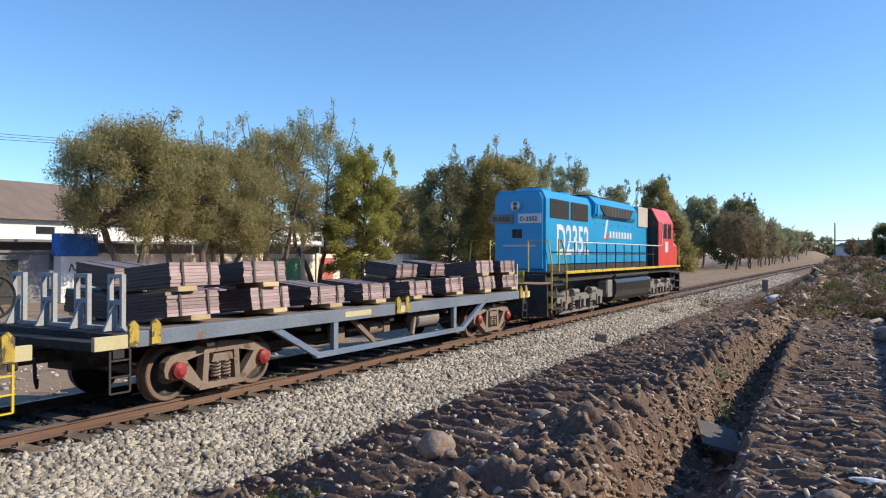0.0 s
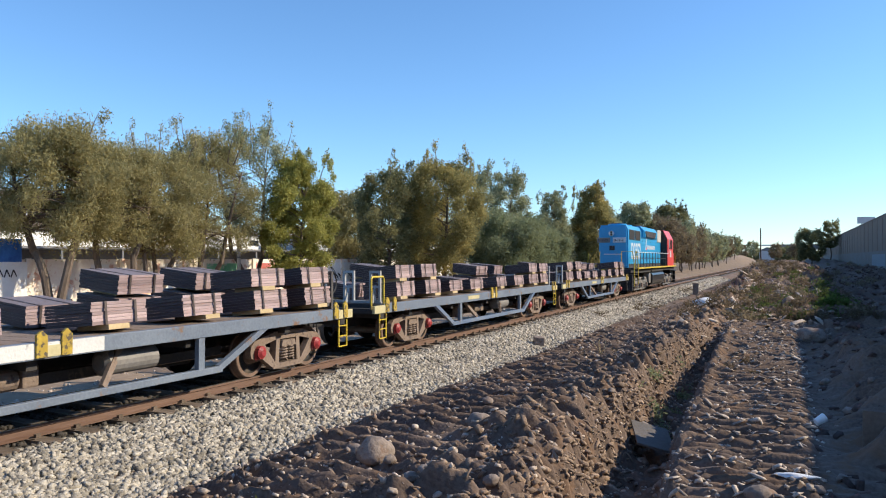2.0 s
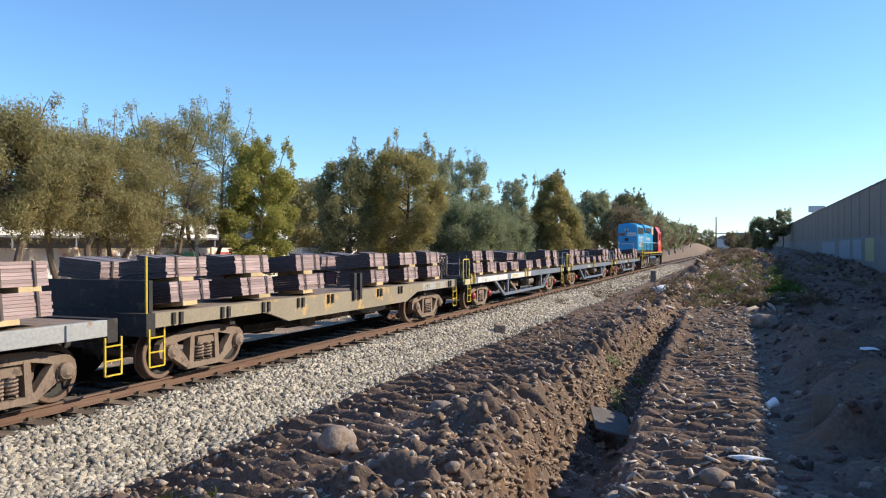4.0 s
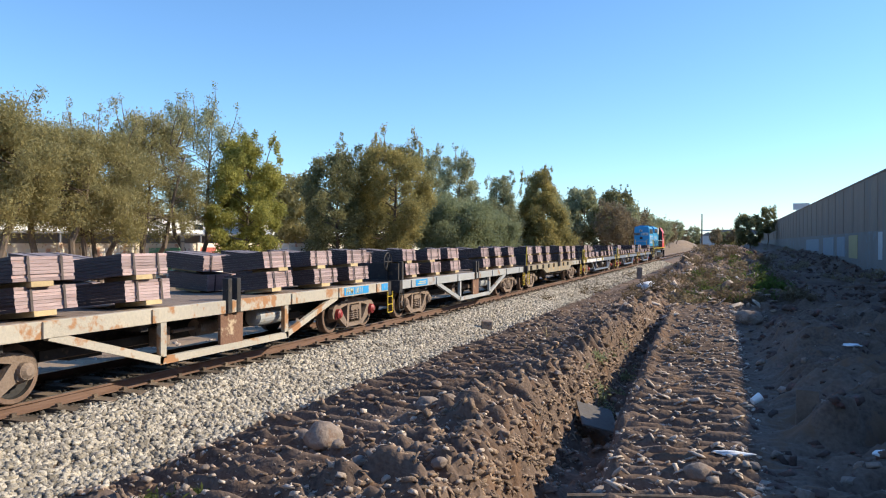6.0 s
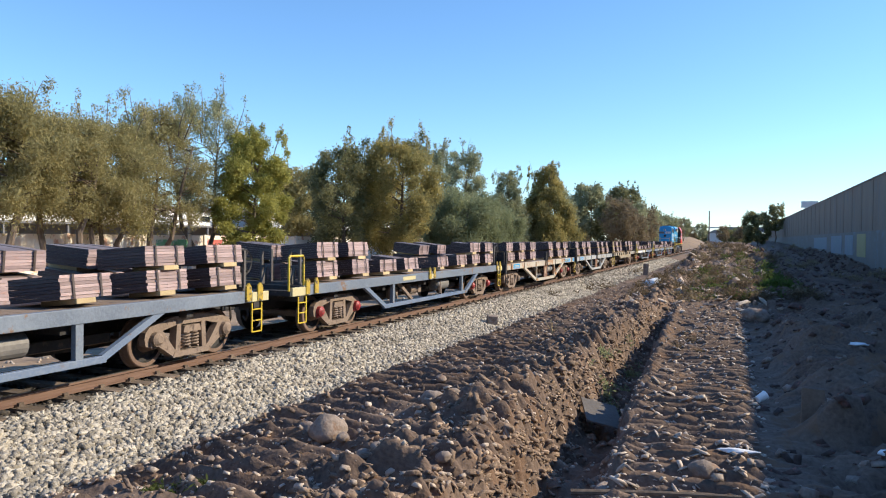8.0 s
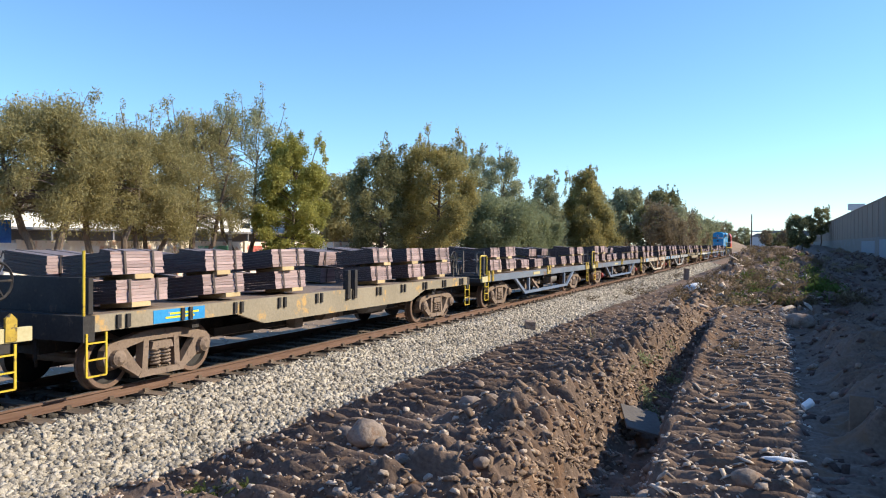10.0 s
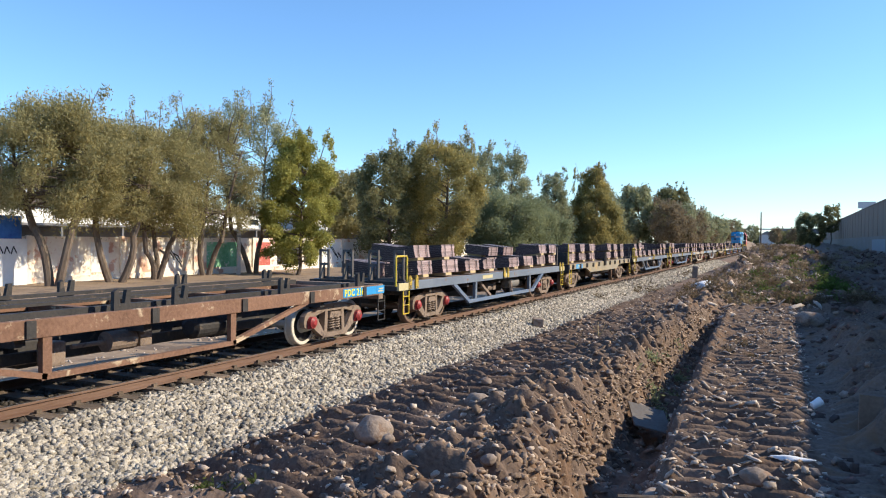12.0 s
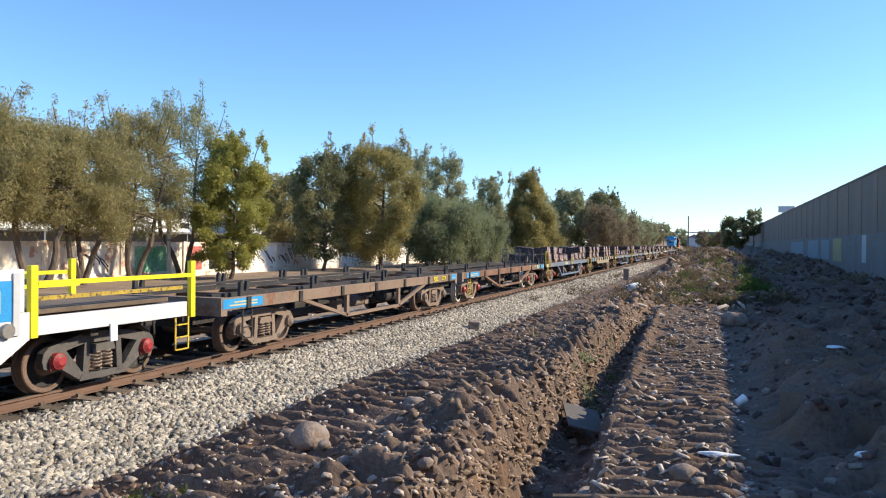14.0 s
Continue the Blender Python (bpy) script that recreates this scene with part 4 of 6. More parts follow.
# ---- brush on the heap ----
def build_brush():
    r = np.random.default_rng(3)

    def tuft(name, n, x0, x1, y0, y1, rad, per, lw, ll, leaf, label, droop=0.0):
        cl = []
        for _ in range(n):
            x, y = r.uniform(x0, x1), y0 + (y1 - y0) * r.uniform(0, 1) ** 1.4
            s = rad * r.uniform(0.5, 1.3)
            cl.append((x, y, float(ground_height(x, y)) + s * 0.35, s, s, s * 0.6))
        me = quad_mesh(name, crown_leaves(cl, per, lw, ll, droop, 5 + n), M[leaf])
        return tagged(new(name, me), label, "brush", kind="stuff")
    tuft("dry_brush", 280, -5.2, 3.4, 36, 130, 0.55, 420, 0.02, 0.22, "dry_leaf", "dry cut branches and twigs piled on earth")
    tuft("brown_brush", 70, -4.5, 3.2, 36, 110, 0.5, 420, 0.05, 0.1, "brown_leaf", "withered brown leaves on cut branches")
    tuft("green_brush", 60, -2.4, 2.4, 36, 80, 0.5, 500, 0.045, 0.09, "weed", "low green weeds growing on the rubble heap")
    tuft("green_brush", 14, 1.6, 3.4, 40, 50, 0.55, 800, 0.05, 0.09, "weed", "leafy green weeds on the rubble heap")
    tuft("dark_brush", 46, 5.0, 15.0, 70, 220, 0.8, 240, 0.05, 0.12, "brown_leaf", "shaded dry weeds along the foot of the wall")
    tuft("green_bush", 9, 1.6, 2.5, 41, 45, 0.55, 1500, 0.09, 0.13, "fresh", "bright green leafy bush on the edge of the heap")
    tuft("weeds", 14, -3.1, -2.5, 17, 24, 0.25, 2600, 0.02, 0.06, "bush", "small green weeds at the trench edge")
    tuft("weeds", 10, -1.7, -0.6, 20, 27, 0.22, 2200, 0.015, 0.07, "dry_leaf", "dry weeds beside the trench")
    tuft("weeds", 8, -5.4, -3.4, 19, 24, 0.25, 1500, 0.012, 0.1, "dry_leaf", "dry straw weeds on dug earth")
    tuft("weeds", 9, -5.9, -5.3, 6.5, 7.0, 0.14, 5200, 0.012, 0.05, "weed", "small patch of green weeds on dug earth")
    tuft("grass", 16, -8.2, -6.6, 34, 80, 0.35, 900, 0.015, 0.09, "dry_leaf", "thin dry grass at the ballast edge")


build_brush()


# ---- small things on the ground ----
def litter():
    lump("boulder", -5.25, 9.2, 0.52, 0.46, 0.44, M["rock"], "large grey-brown boulder lying on dug earth", "boulder", 1, 30, 0.2)
    lump("boulder", -5.75, 9.5, 0.32, 0.28, 0.26, M["rock"], "grey stone beside the large boulder", "stone", 2)
    lump("rock", -3.45, 9.1, 0.3, 0.55, 0.25, M["rock"], "long brown rock at the trench edge", "rock", 3, 60)
    lump("rock", -4.7, 11.7, 0.42, 0.34, 0.3, M["rock"], "rounded grey stone on dug earth", "rock", 4, 10)
    lump("rock", -4.25, 11.5, 0.34, 0.22, 0.2, M["rock"], "pale flat stone on dug earth", "rock", 5, 40)
    lump("rock", -3.9, 8.75, 0.16, 0.14, 0.22, M["rock"], "small upright pale stone", "rock", 6)
    lump("rock", -0.3, 9.5, 0.36, 0.26, 0.24, M["rock"], "smooth pale stone on ridged earth", "rock", 7, 20)
    lump("rock", -1.35, 8.7, 0.3, 0.2, 0.2, M["rock"], "brown stone beside the trench", "rock", 8, 70)
    lump("rock", -1.6, 9.4, 0.32, 0.24, 0.22, M["rock"], "rounded stone beside the trench", "rock", 9, 15)
    lump("rock", -2.75, 16.0, 0.35, 0.8, 0.5, M["rock"], "big slanted rock in the trench bank", "rock", 10, 12, 0.3)
    lump("rock", 0.75, 29.0, 0.9, 0.8, 0.6, M["rock"], "brown clod of earth and stone", "rock", 11, 30, 0.35)
    lump("rock", 0.55, 8.4, 0.5, 0.35, 0.22, M["rock"], "brown stone in the shade", "rock", 12, 30)
    lump("rock", -5.0, 12.4, 0.55, 0.2, 0.16, M["rock"], "flat brown clod on dug earth", "rock", 13, 80)
    r = random.Random(9)
    for i in range(70):
        x, y = r.choice((r.uniform(-6.6, -2.9), r.uniform(-1.8, 0.4))), 7.6 + 20 * r.random() ** 1.6
        s = r.uniform(0.1, 0.2)
        lump("rock", x, y, s * r.uniform(1, 1.6), s, s * 0.75, M["rock"], "brown stone in churned earth", "rock", 20 + i, r.uniform(0, 180), 0.28)
    lump("rag", -4.27, 9.55, 0.2, 0.1, 0.06, M["graf_r"], "faded red rag on dug earth", "litter", 71, 20, 0.35, 0.1)
    # grey slab leaning in the trench
    bm = box(B(), -0.36, 0.36, -0.62, 0.62, -0.02, 0.02, 0.008)
    slab = part("slab", bm, M["slab"], None, "", pose(-2.35, 14.7, -1.08, 8, 14, 18))
    tagged(slab, "thin grey slab lying in the trench", "slab")
    # block beside the ballast
    zb = float(ground_height(-7.3, 23.2))
    tagged(part("concrete_block", box(B(), -0.17, 0.17, -0.17, 0.17, -0.1, 0.36, 0.03), M["rock"], None, "", pose(-7.45, 23.8, zb, 4, 3, 25)), "squat dark concrete marker block beside the ballast", "block")
    zb = float(ground_height(-5.6, 58))
    tagged(part("marker_post", box(B(), -0.2, 0.2, -0.2, 0.2, -0.1, 1.0, 0.03), M["rock"], None, "", pose(-6.6, 62, -0.62, 0, 2, 10)), "short dark marker post beside the track", "post")
    ob = lump("plastic_sack", -4.4, 45.5, 1.3, 0.9, 0.6, M["sack"], "white plastic sack dumped on the earth", "sack", 50, 20, 0.3)
    # white bucket on its side
    bm = B()
    rod(bm, (0, 0, 0), (0, 0, 0.18), 0.06, 16, 0.08)
    bmesh.ops.delete(bm, geom=[f for f in bm.faces if f.calc_center_median().z > 0.17], context="FACES_ONLY")
    zb = float(ground_height(0.42, 14.2))
    bucket = tagged(part("bucket", bm, M["sack"], None, "", pose(0.42, 14.2, zb + 0.1, 62, 0, 120)), "white plastic bucket tipped over on the ground", "bucket")
    zb = float(ground_height(1.2, 13.2))
    tagged(part("cardboard_sheet", box(B(), -0.17, 0.17, -0.02, 0.02, -0.1, 0.52, 0.006), M["cardboard"], None, "", pose(1.2, 13.2, zb, -14, 4, 10)), "brown board standing in the dirt", "board")
    for x, y, sx, sy, tz in ((0.1, 10.7, 0.5, 0.12, 5), (1.9, 11.0, 0.4, 0.16, 40), (-0.1, 10.0, 0.3, 0.1, 60), (1.5, 16.0, 0.5, 0.2, 10), (2.6, 19, 0.5, 0.35, 30)):
        lump("plastic_sheet", x, y, sx, sy, 0.07, M["sack"], "crumpled white plastic scrap on the ground", "litter", 60 + int(x * 10), tz, 0.35, 0.1)
    bm = B()
    limb(bm, (-0.9, 0, 0), (0.9, 0.15, 0.05), 0.035, 0.02, 0.08, r)
    zb = float(ground_height(-0.6, 8.3))
    tagged(part("stick", bm, M["bark"], None, "", pose(-0.75, 8.35, zb + 0.05, 0, 0, 8)), "dry stick lying on the ground", "stick")
    # pale dead stalk
    bm = B()
    for i in range(7):
        a = i * 0.9
        rod(bm, (0, 0, 0), (0.25 * math.cos(a), 0.1 * math.sin(a), 0.35 + 0.05 * (i % 3)), 0.012, 5, 0.005)
    zb = float(ground_height(-5.0, 22.0))
    tagged(part("dry_stalk", bm, M["timber"], None, "", pose(-5.0, 22.0, zb)), "pale dry stalk standing in the earth", "weed")


litter()


# ---- poles, cables, distance ----
def utility_pole(x, y, h, label, arm=True):
    root = tagged(new("utility_pole"), label, "utility pole")
    part("pole", rod(B(), (0, 0, -0.5), (0, 0, h), 0.15, 10, 0.1), M["pole_wood"], root)
    if arm:
        part("crossarm", box(B(), -0.9, 0.9, -0.06, 0.06, h - 0.6, h - 0.45), M["pole_wood"], root)
    root.matrix_basis = pose(x, y, float(ground_height(x, y)))
    return root


utility_pole(-4.5, 151, 7.6, "bare dark wooden pole beside the line", False)
lamp_post = tagged(new("concrete_post"), "pale concrete pole standing before the plastered wall", "pole")
part("shaft", rod(B(), (0, 0, -0.5), (0, 0, 5.6), 0.17, 12, 0.13), M["pole_concrete"], lamp_post)
part("collar", rod(B(), (0, 0, 3.0), (0, 0, 3.12), 0.2, 12), M["grey_wall"], lamp_post)
lamp_post.matrix_basis = pose(-39.7, 47.65, float(ground_height(-39.7, 47.65)))
utility_pole(-52, 36.1, 11.6, "slim pole with a crossarm behind the trees")
utility_pole(-52, -4.0, 11.6, "slim pole with a crossarm behind the trees")
for k, dx in enumerate((-0.8, 0.0, 0.8)):
    bm = B()
    pts = [(-52 + dx, -4 + 40.1 * i / 8, 10.6 - 0.9 * math.sin(math.pi * i / 8) + 0.1 * k) for i in range(9)]
    pipe(bm, pts, 0.018, 5)
    tagged(part("overhead_cable", bm, M["cable"]), "thin black overhead cable between two poles", "cable")

far = tagged(new("footbridge"), "far grey bridge across the line", "bridge")
part("deck", box(B(), -6, 26, 596, 600, 8.6, 12.6), M["grey_wall"], far)
part("parapet", box(B(), -60, -6.02, 597, 599, 11.6, 12.5), M["board_grey"], far)
for x in (-38, -5, 25):
    part("pier", box(B(), x - 1, x + 1, 596.5, 599.5, -0.8, 8.59), M["concrete"], far)
hall = tagged(new("distant_shed"), "pale distant shed beyond the end of the line", "building")
part("wall", box(B(), -20, -9, 640, 660, -0.8, 8.5), M["board_grey"], hall)
part("roof", section(B(), [(-20.5, 8.52), (-8.5, 8.52), (-14.5, 11.3)], 639, 661), M["grey_wall"], hall)
bank = [make_tree(7.5, 16.0, "round", "dark_leaf", 51 + i, 0.2, 0.3, 0.4, 60, 0.1, 0.05, 2, "low dark scrub on the far bank", 0) for i in range(2)]
for i in range(9):
    tree = bank[i] if i < 2 else copy_thing(bank[i % 2], Matrix())
    tagged(tree, group="far scrub")
    plant(tree, (-2, 6, 12, 20, 30, -20, -34, -48, -62)[i], (500, 520, 560, 590, 610, 690, 680, 660, 640)[i], 71 * i)

sign = tagged(new("billboard"), "grey roadside billboard above the wall", "billboard")
part("panel", box(B(), 22.3, 27.7, 300, 300.4, 14.6, 16.9), M["board_grey"], sign)
for x in (23.6, 26.4):
    part("post", box(B(), x - 0.15, x + 0.15, 300.1, 300.35, -0.8, 14.59), M["grey_wall"], sign)


# ---- train ----
MOVERS = []      # things that ride with the train: (object, x, y, z, lean, turn)
WHEELS = []      # wheelsets: (object, y, z, radius)


def ride(ob, x, y, z=0.0, lean=0.0, turn=0.0):
    MOVERS.append((ob, x, y, z, lean, turn))
    ob.matrix_basis = pose(x, y, z, 0, lean, turn)
    return ob


def wheel_mesh(radius, rim, key):
    """An axle with two dished wheels: rim and tread in one colour, the web black for the shade in the dish."""
    def build():
        bm = B()
        n = 32
        prof = [(0.77, 0.1, 1), (0.77, radius + 0.028, 0), (0.8, radius + 0.026, 0), (0.805, radius, 0), (0.93, radius - 0.006, 0), (0.945, radius - 0.02, 0), (0.945, radius * 0.8, 1), (0.88, radius * 0.76, 1), (0.865, radius * 0.5, 1), (0.9, 0.17, 0), (1.0, 0.14, 0), (1.13, 0.1, 0), (1.13, 0.0, 0)]
        for s in (-1, 1):
            rings = [[bm.verts.new((s * x, max(r, 0.002) * math.cos(6.2832 * i / n), max(r, 0.002) * math.sin(6.2832 * i / n))) for i in range(n)] for x, r, _ in prof]
            for (p, q), (_, _, mi) in zip(zip(rings, rings[1:]), prof):
                for i in range(n):
                    f = bm.faces.new((p[i], p[(i + 1) % n], q[(i + 1) % n], q[i]))
                    f.material_index = mi
        rod(bm, (-0.8, 0, 0), (0.8, 0, 0), 0.085, 10)
        return mesh_of("wheelset", bm, [rim, M["black"]])
    return cached(("wheel", radius, key), build)


def side_frame_mesh(mat):
    def build():
        bm = B()
        x0, x1 = 1.0, 1.13
        prism(bm, [(-1.14, 0.4), (-1.17, 0.52), (-1.14, 0.63), (-1.05, 0.71), (-0.8, 0.77), (-0.45, 0.84), (0.0, 0.86), (0.45, 0.84), (0.8, 0.77), (1.05, 0.71), (1.14, 0.63), (1.17, 0.52), (1.14, 0.4), (1.02, 0.36), (1.0, 0.5), (0.95, 0.57), (0.7, 0.63), (0.4, 0.69), (-0.4, 0.69), (-0.7, 0.63), (-0.95, 0.57), (-1.0, 0.5), (-1.02, 0.36)], x0, x1)
        for s in (-1, 1):
            prism(bm, [(s * 0.74, 0.62), (s * 0.9, 0.6), (s * 0.9, 0.4), (s * 0.5, 0.15), (s * 0.32, 0.15), (s * 0.32, 0.25), (s * 0.44, 0.26)], x0 + 0.003, x1 + 0.012)
            prism(bm, [(s * 0.27, 0.72), (s * 0.38, 0.72), (s * 0.42, 0.2), (s * 0.3, 0.2)], x0 - 0.02, x1 + 0.006)
        prism(bm, [(-0.5, 0.12), (0.5, 0.12), (0.44, 0.22), (-0.44, 0.22)], x0 - 0.05, x1 + 0.02)
        prism(bm, [(-0.24, 0.54), (0.24, 0.54), (0.2, 0.66), (-0.2, 0.66)], x0 - 0.03, x1 + 0.03)
        bmesh.ops.bevel(bm, geom=[e for e in bm.edges if e.calc_face_angle(0) > 0.6], offset=0.024, segments=2, affect="EDGES")
        return mesh_of("side_frame", bm, mat)
    return cached(("side", mat.name), build)


def spring_mesh():
    """One coil spring, wound as a tube."""
    def build():
        bm = B()
        n, turns = 48, 5.0
        rings = []
        for i in range(n + 1):
            a = 6.2832 * turns * i / n
            z = 0.26 + 0.27 * i / n
            ring = []
            for j in range(4):
                q = 1.5708 * j
                r = 0.075 + 0.02 * math.cos(q)
                ring.append(bm.verts.new((1.1 + r * math.cos(a), r * math.sin(a), z + 0.022 * math.sin(q))))
            rings.append(ring)
        for p, q in zip(rings, rings[1:]):
            for j in range(4):
                bm.faces.new((p[j], p[(j + 1) % 4], q[(j + 1) % 4], q[j]))
        return mesh_of("coil_spring", bm, M["bogie"])
    return cached("spring", build)


def add_bogie(wagon, y, mat, cap, rim=False, wheel="wheel"):
    """A two-axle cast bogie at y: bolster, side frames, springs, axle boxes and turning wheelsets."""
    # black bolster paints the shade in the recess behind the springs
    def bolster():
        bm = box(B(), -1.05, 1.05, -0.2, 0.2, 0.5, 0.78, 0.03)
        box(bm, -0.25, 0.25, -0.25, 0.25, 0.78, 0.93)
        return mesh_of("bogie", bm, M["black"])
    bog = link("bogie", cached(("bolster", mat.name), bolster), wagon, "", pose(0, y, 0))
    for turn in (0, 180):
        link("side_frame", side_frame_mesh(mat), bog, "", pose(0, 0, 0, 0, 0, turn))
        for dy in (-0.11, 0.11):
            link("coil_spring", spring_mesh(), bog, "", pose(0, dy, 0, 0, 0, turn))

    def cap_mesh():
        bm = rod(B(), (1.13, 0, 0), (1.22, 0, 0), 0.125, 14)
        rod(bm, (1.22, 0, 0), (1.265, 0, 0), 0.118, 14, 0.06)
        box(bm, 1.132, 1.17, -0.13, 0.13, -0.14, 0.05, 0.02)
        return mesh_of("axle_box", bm, cap)
    for s in (-1, 1):
        for side in (0, 180):
            link("axle_box", cached(("cap", cap.name), cap_mesh), bog, "", pose(0, s * 0.93, 0.5, 0, 0, side))
        ws = link("wheelset", wheel_mesh(0.43, M["wheel_pale" if rim else wheel], "pale" if rim else wheel), bog, "", pose(0, s * 0.93, 0.43))
        WHEELS.append((ws, s * 0.93, 0.43, 0.43))
    return bog


def ladder(wagon, y, z0, z1, w=0.34, rungs=3, mat="yellow", x=1.46):
    bm = B()
    for s in (-1, 1):
        beam(bm, (x, y + s * w / 2, z0), (x, y + s * w / 2, z1), 0.022, 0.032)
    for i in range(rungs):
        z = z0 + (z1 - z0) * i / (rungs - 0.4)
        beam(bm, (x, y - w / 2, z), (x, y + w / 2, z), 0.025, 0.022)
    part("ladder", bm, M[mat], wagon, "yellow painted steel step ladder" if mat == "yellow" else "")


def couplers(wagon, L):
    for y0, y1 in ((-0.02, 1.3), (L - 1.3, L + 0.02)):
        bm = B()
        box(bm, -0.1, 0.1, y0 + 0.25, y1 - 0.25, 0.72, 0.9)
        tip = y0 if y0 < 1 else y1 - 0.3
        box(bm, -0.16, 0.16, tip, tip + 0.3, 0.66, 0.98, 0.04)
        part("coupler", bm, M["black"], wagon)
    for y in (0.35, L - 0.35):
        part("air_hose", pipe(B(), [(0.4, y, 0.85), (0.42, y, 0.55), (0.3, y + 0.1, 0.42), (0.15, y + 0.2, 0.5)], 0.025, 6), M["black"], wagon)


def underframe(wagon, L, mat, y0=1.0):
    part("centre_sill", box(B(), -0.3, 0.3, y0, L - y0, 0.58, 1.02), M["black"], wagon)
    for x in (-0.62, 0.62):
        part("brake_rigging", box(B(), x - 0.05, x + 0.05, 3.9, L - 3.9, 0.5, 0.66, 0.01), M["black"], wagon)
    for y in (4.6, L / 2 - 1.6, L - 5.2):
        part("hanger_box", box(B(), -0.9, 0.5, y, y + 0.7, 0.4, 0.8, 0.03), M["black"], wagon)
    for y in (2.7, 5.4, L / 2, L - 5.4, L - 2.7):
        part("crossbearer", box(B(), -1.3, 1.3, y - 0.08, y + 0.08, 0.82, 1.0), M["black"], wagon)
    part("brake_rod", pipe(B(), [(0.6, 3.6, 0.5), (0.6, L - 3.6, 0.5)], 0.025, 6), M["bogie"], wagon)


def brake_gear(wagon, L, paint="tank"):
    bm = rod(B(), (1.05, L * 0.58, 0.74), (1.05, L * 0.58 + 0.95, 0.74), 0.2, 18)
    rod(bm, (1.05, L * 0.58 - 0.05, 0.74), (1.05, L * 0.58, 0.74), 0.12, 14, 0.2)
    rod(bm, (1.05, L * 0.58 + 0.95, 0.74), (1.05, L * 0.58 + 1.0, 0.74), 0.2, 14, 0.12)
    part("air_reservoir", bm, M[paint], wagon)
    bm = rod(B(), (0.9, L * 0.47, 0.68), (0.9, L * 0.47 + 0.5, 0.68), 0.16, 16)
    box(bm, 0.8, 1.05, L * 0.47 + 0.55, L * 0.47 + 0.8, 0.55, 0.85, 0.03)
    rod(bm, (0.9, L * 0.47 - 0.6, 0.68), (0.9, L * 0.47, 0.68), 0.035, 8)
    part("brake_cylinder", bm, M["bogie"], wagon)
    bm = box(B(), 0.75, 1.0, L * 0.40, L * 0.40 + 0.3, 0.45, 0.8, 0.04)
    part("brake_valve", bm, M["bogie"], wagon)


def handwheel(wagon, y):
    """A round brake wheel: a turned rim with spokes running through it."""
    bm = B()
    n = 20
    rings = []
    for i in range(n):
        a = 6.2832 * i / n
        rings.append([bm.verts.new((1.0 + 0.02 * math.cos(q), y + (0.26 + 0.02 * math.sin(q)) * math.cos(a), 1.75 + (0.26 + 0.02 * math.sin(q)) * math.sin(a))) for q in (0.0, 1.5708, 3.1416, 4.7124)])
    for p, q in zip(rings, rings[1:] + rings[:1]):
        for j in range(4):
            bm.faces.new((p[j], p[(j + 1) % 4], q[(j + 1) % 4], q[j]))
    wheel = part("brake_handwheel", bm, M["black"], wagon, "dark round brake handwheel")
    for a in (0, 1.05, 2.1):
        d = Vector((0, math.cos(a), math.sin(a))) * 0.27
        c0 = Vector((1.0, y, 1.75))
        part("spoke", rod(B(), c0 - d, c0 + d, 0.015, 5), M["black"], wheel)
    part("brake_post", box(B(), 0.95, 0.985, y - 0.05, y + 0.05, 1.1, 1.8), M["black"], wagon)


def deck(wagon, L, y0, z=1.2, mat="bogie", key=""):
    """Plank floor with narrow gaps."""
    n = 40
    w = (L - 2 * y0) / n
    bm = B()
    for i in range(n):
        box(bm, -1.38, 1.38, y0 + i * w + 0.006, y0 + (i + 1) * w - 0.006, z - 0.06, z - 0.003)
    part("plank_floor", bm, M[mat], wagon)


def bulkhead(wagon, y, mat, flip=1, tall=0.8):
    """Framed end stanchions with raking stays."""
    for x in (-1.15, -0.4, 0.4, 1.15):
        bm = B()
        for s in (-0.13, 0.13):
            beam(bm, (x + s, y, 1.2), (x + s, y, 1.2 + tall), 0.05, 0.07)
        for z in (1.24, 1.2 + tall * 0.5, 1.2 + tall - 0.03):
            beam(bm, (x - 0.13, y, z), (x + 0.13, y, z), 0.06, 0.06, (0, 1, 0))
        prism(bm, [(y, 1.21), (y, 1.21 + tall * 0.55), (y - flip * 0.22, 1.21)], x - 0.02, x + 0.02)
        part("end_stanchion", bm, M[mat], wagon)
    part("end_rail", box(B(), -1.3, 1.3, y - 0.05, y + 0.05, 1.204, 1.26), M[mat], wagon)


def end_rails(wagon, y, s):
    """Bent yellow hand rail on the platform corner."""
    part("hand_rail", pipe(B(), [(1.42, y - 0.3, 1.1), (1.42, y - 0.3, 1.82), (1.42, y - 0.26, 1.86), (1.42, y + 0.26, 1.86), (1.42, y + 0.3, 1.82), (1.42, y + 0.3, 1.1)], 0.026, 7), M["yellow"], wagon, "yellow tubular hand rail")


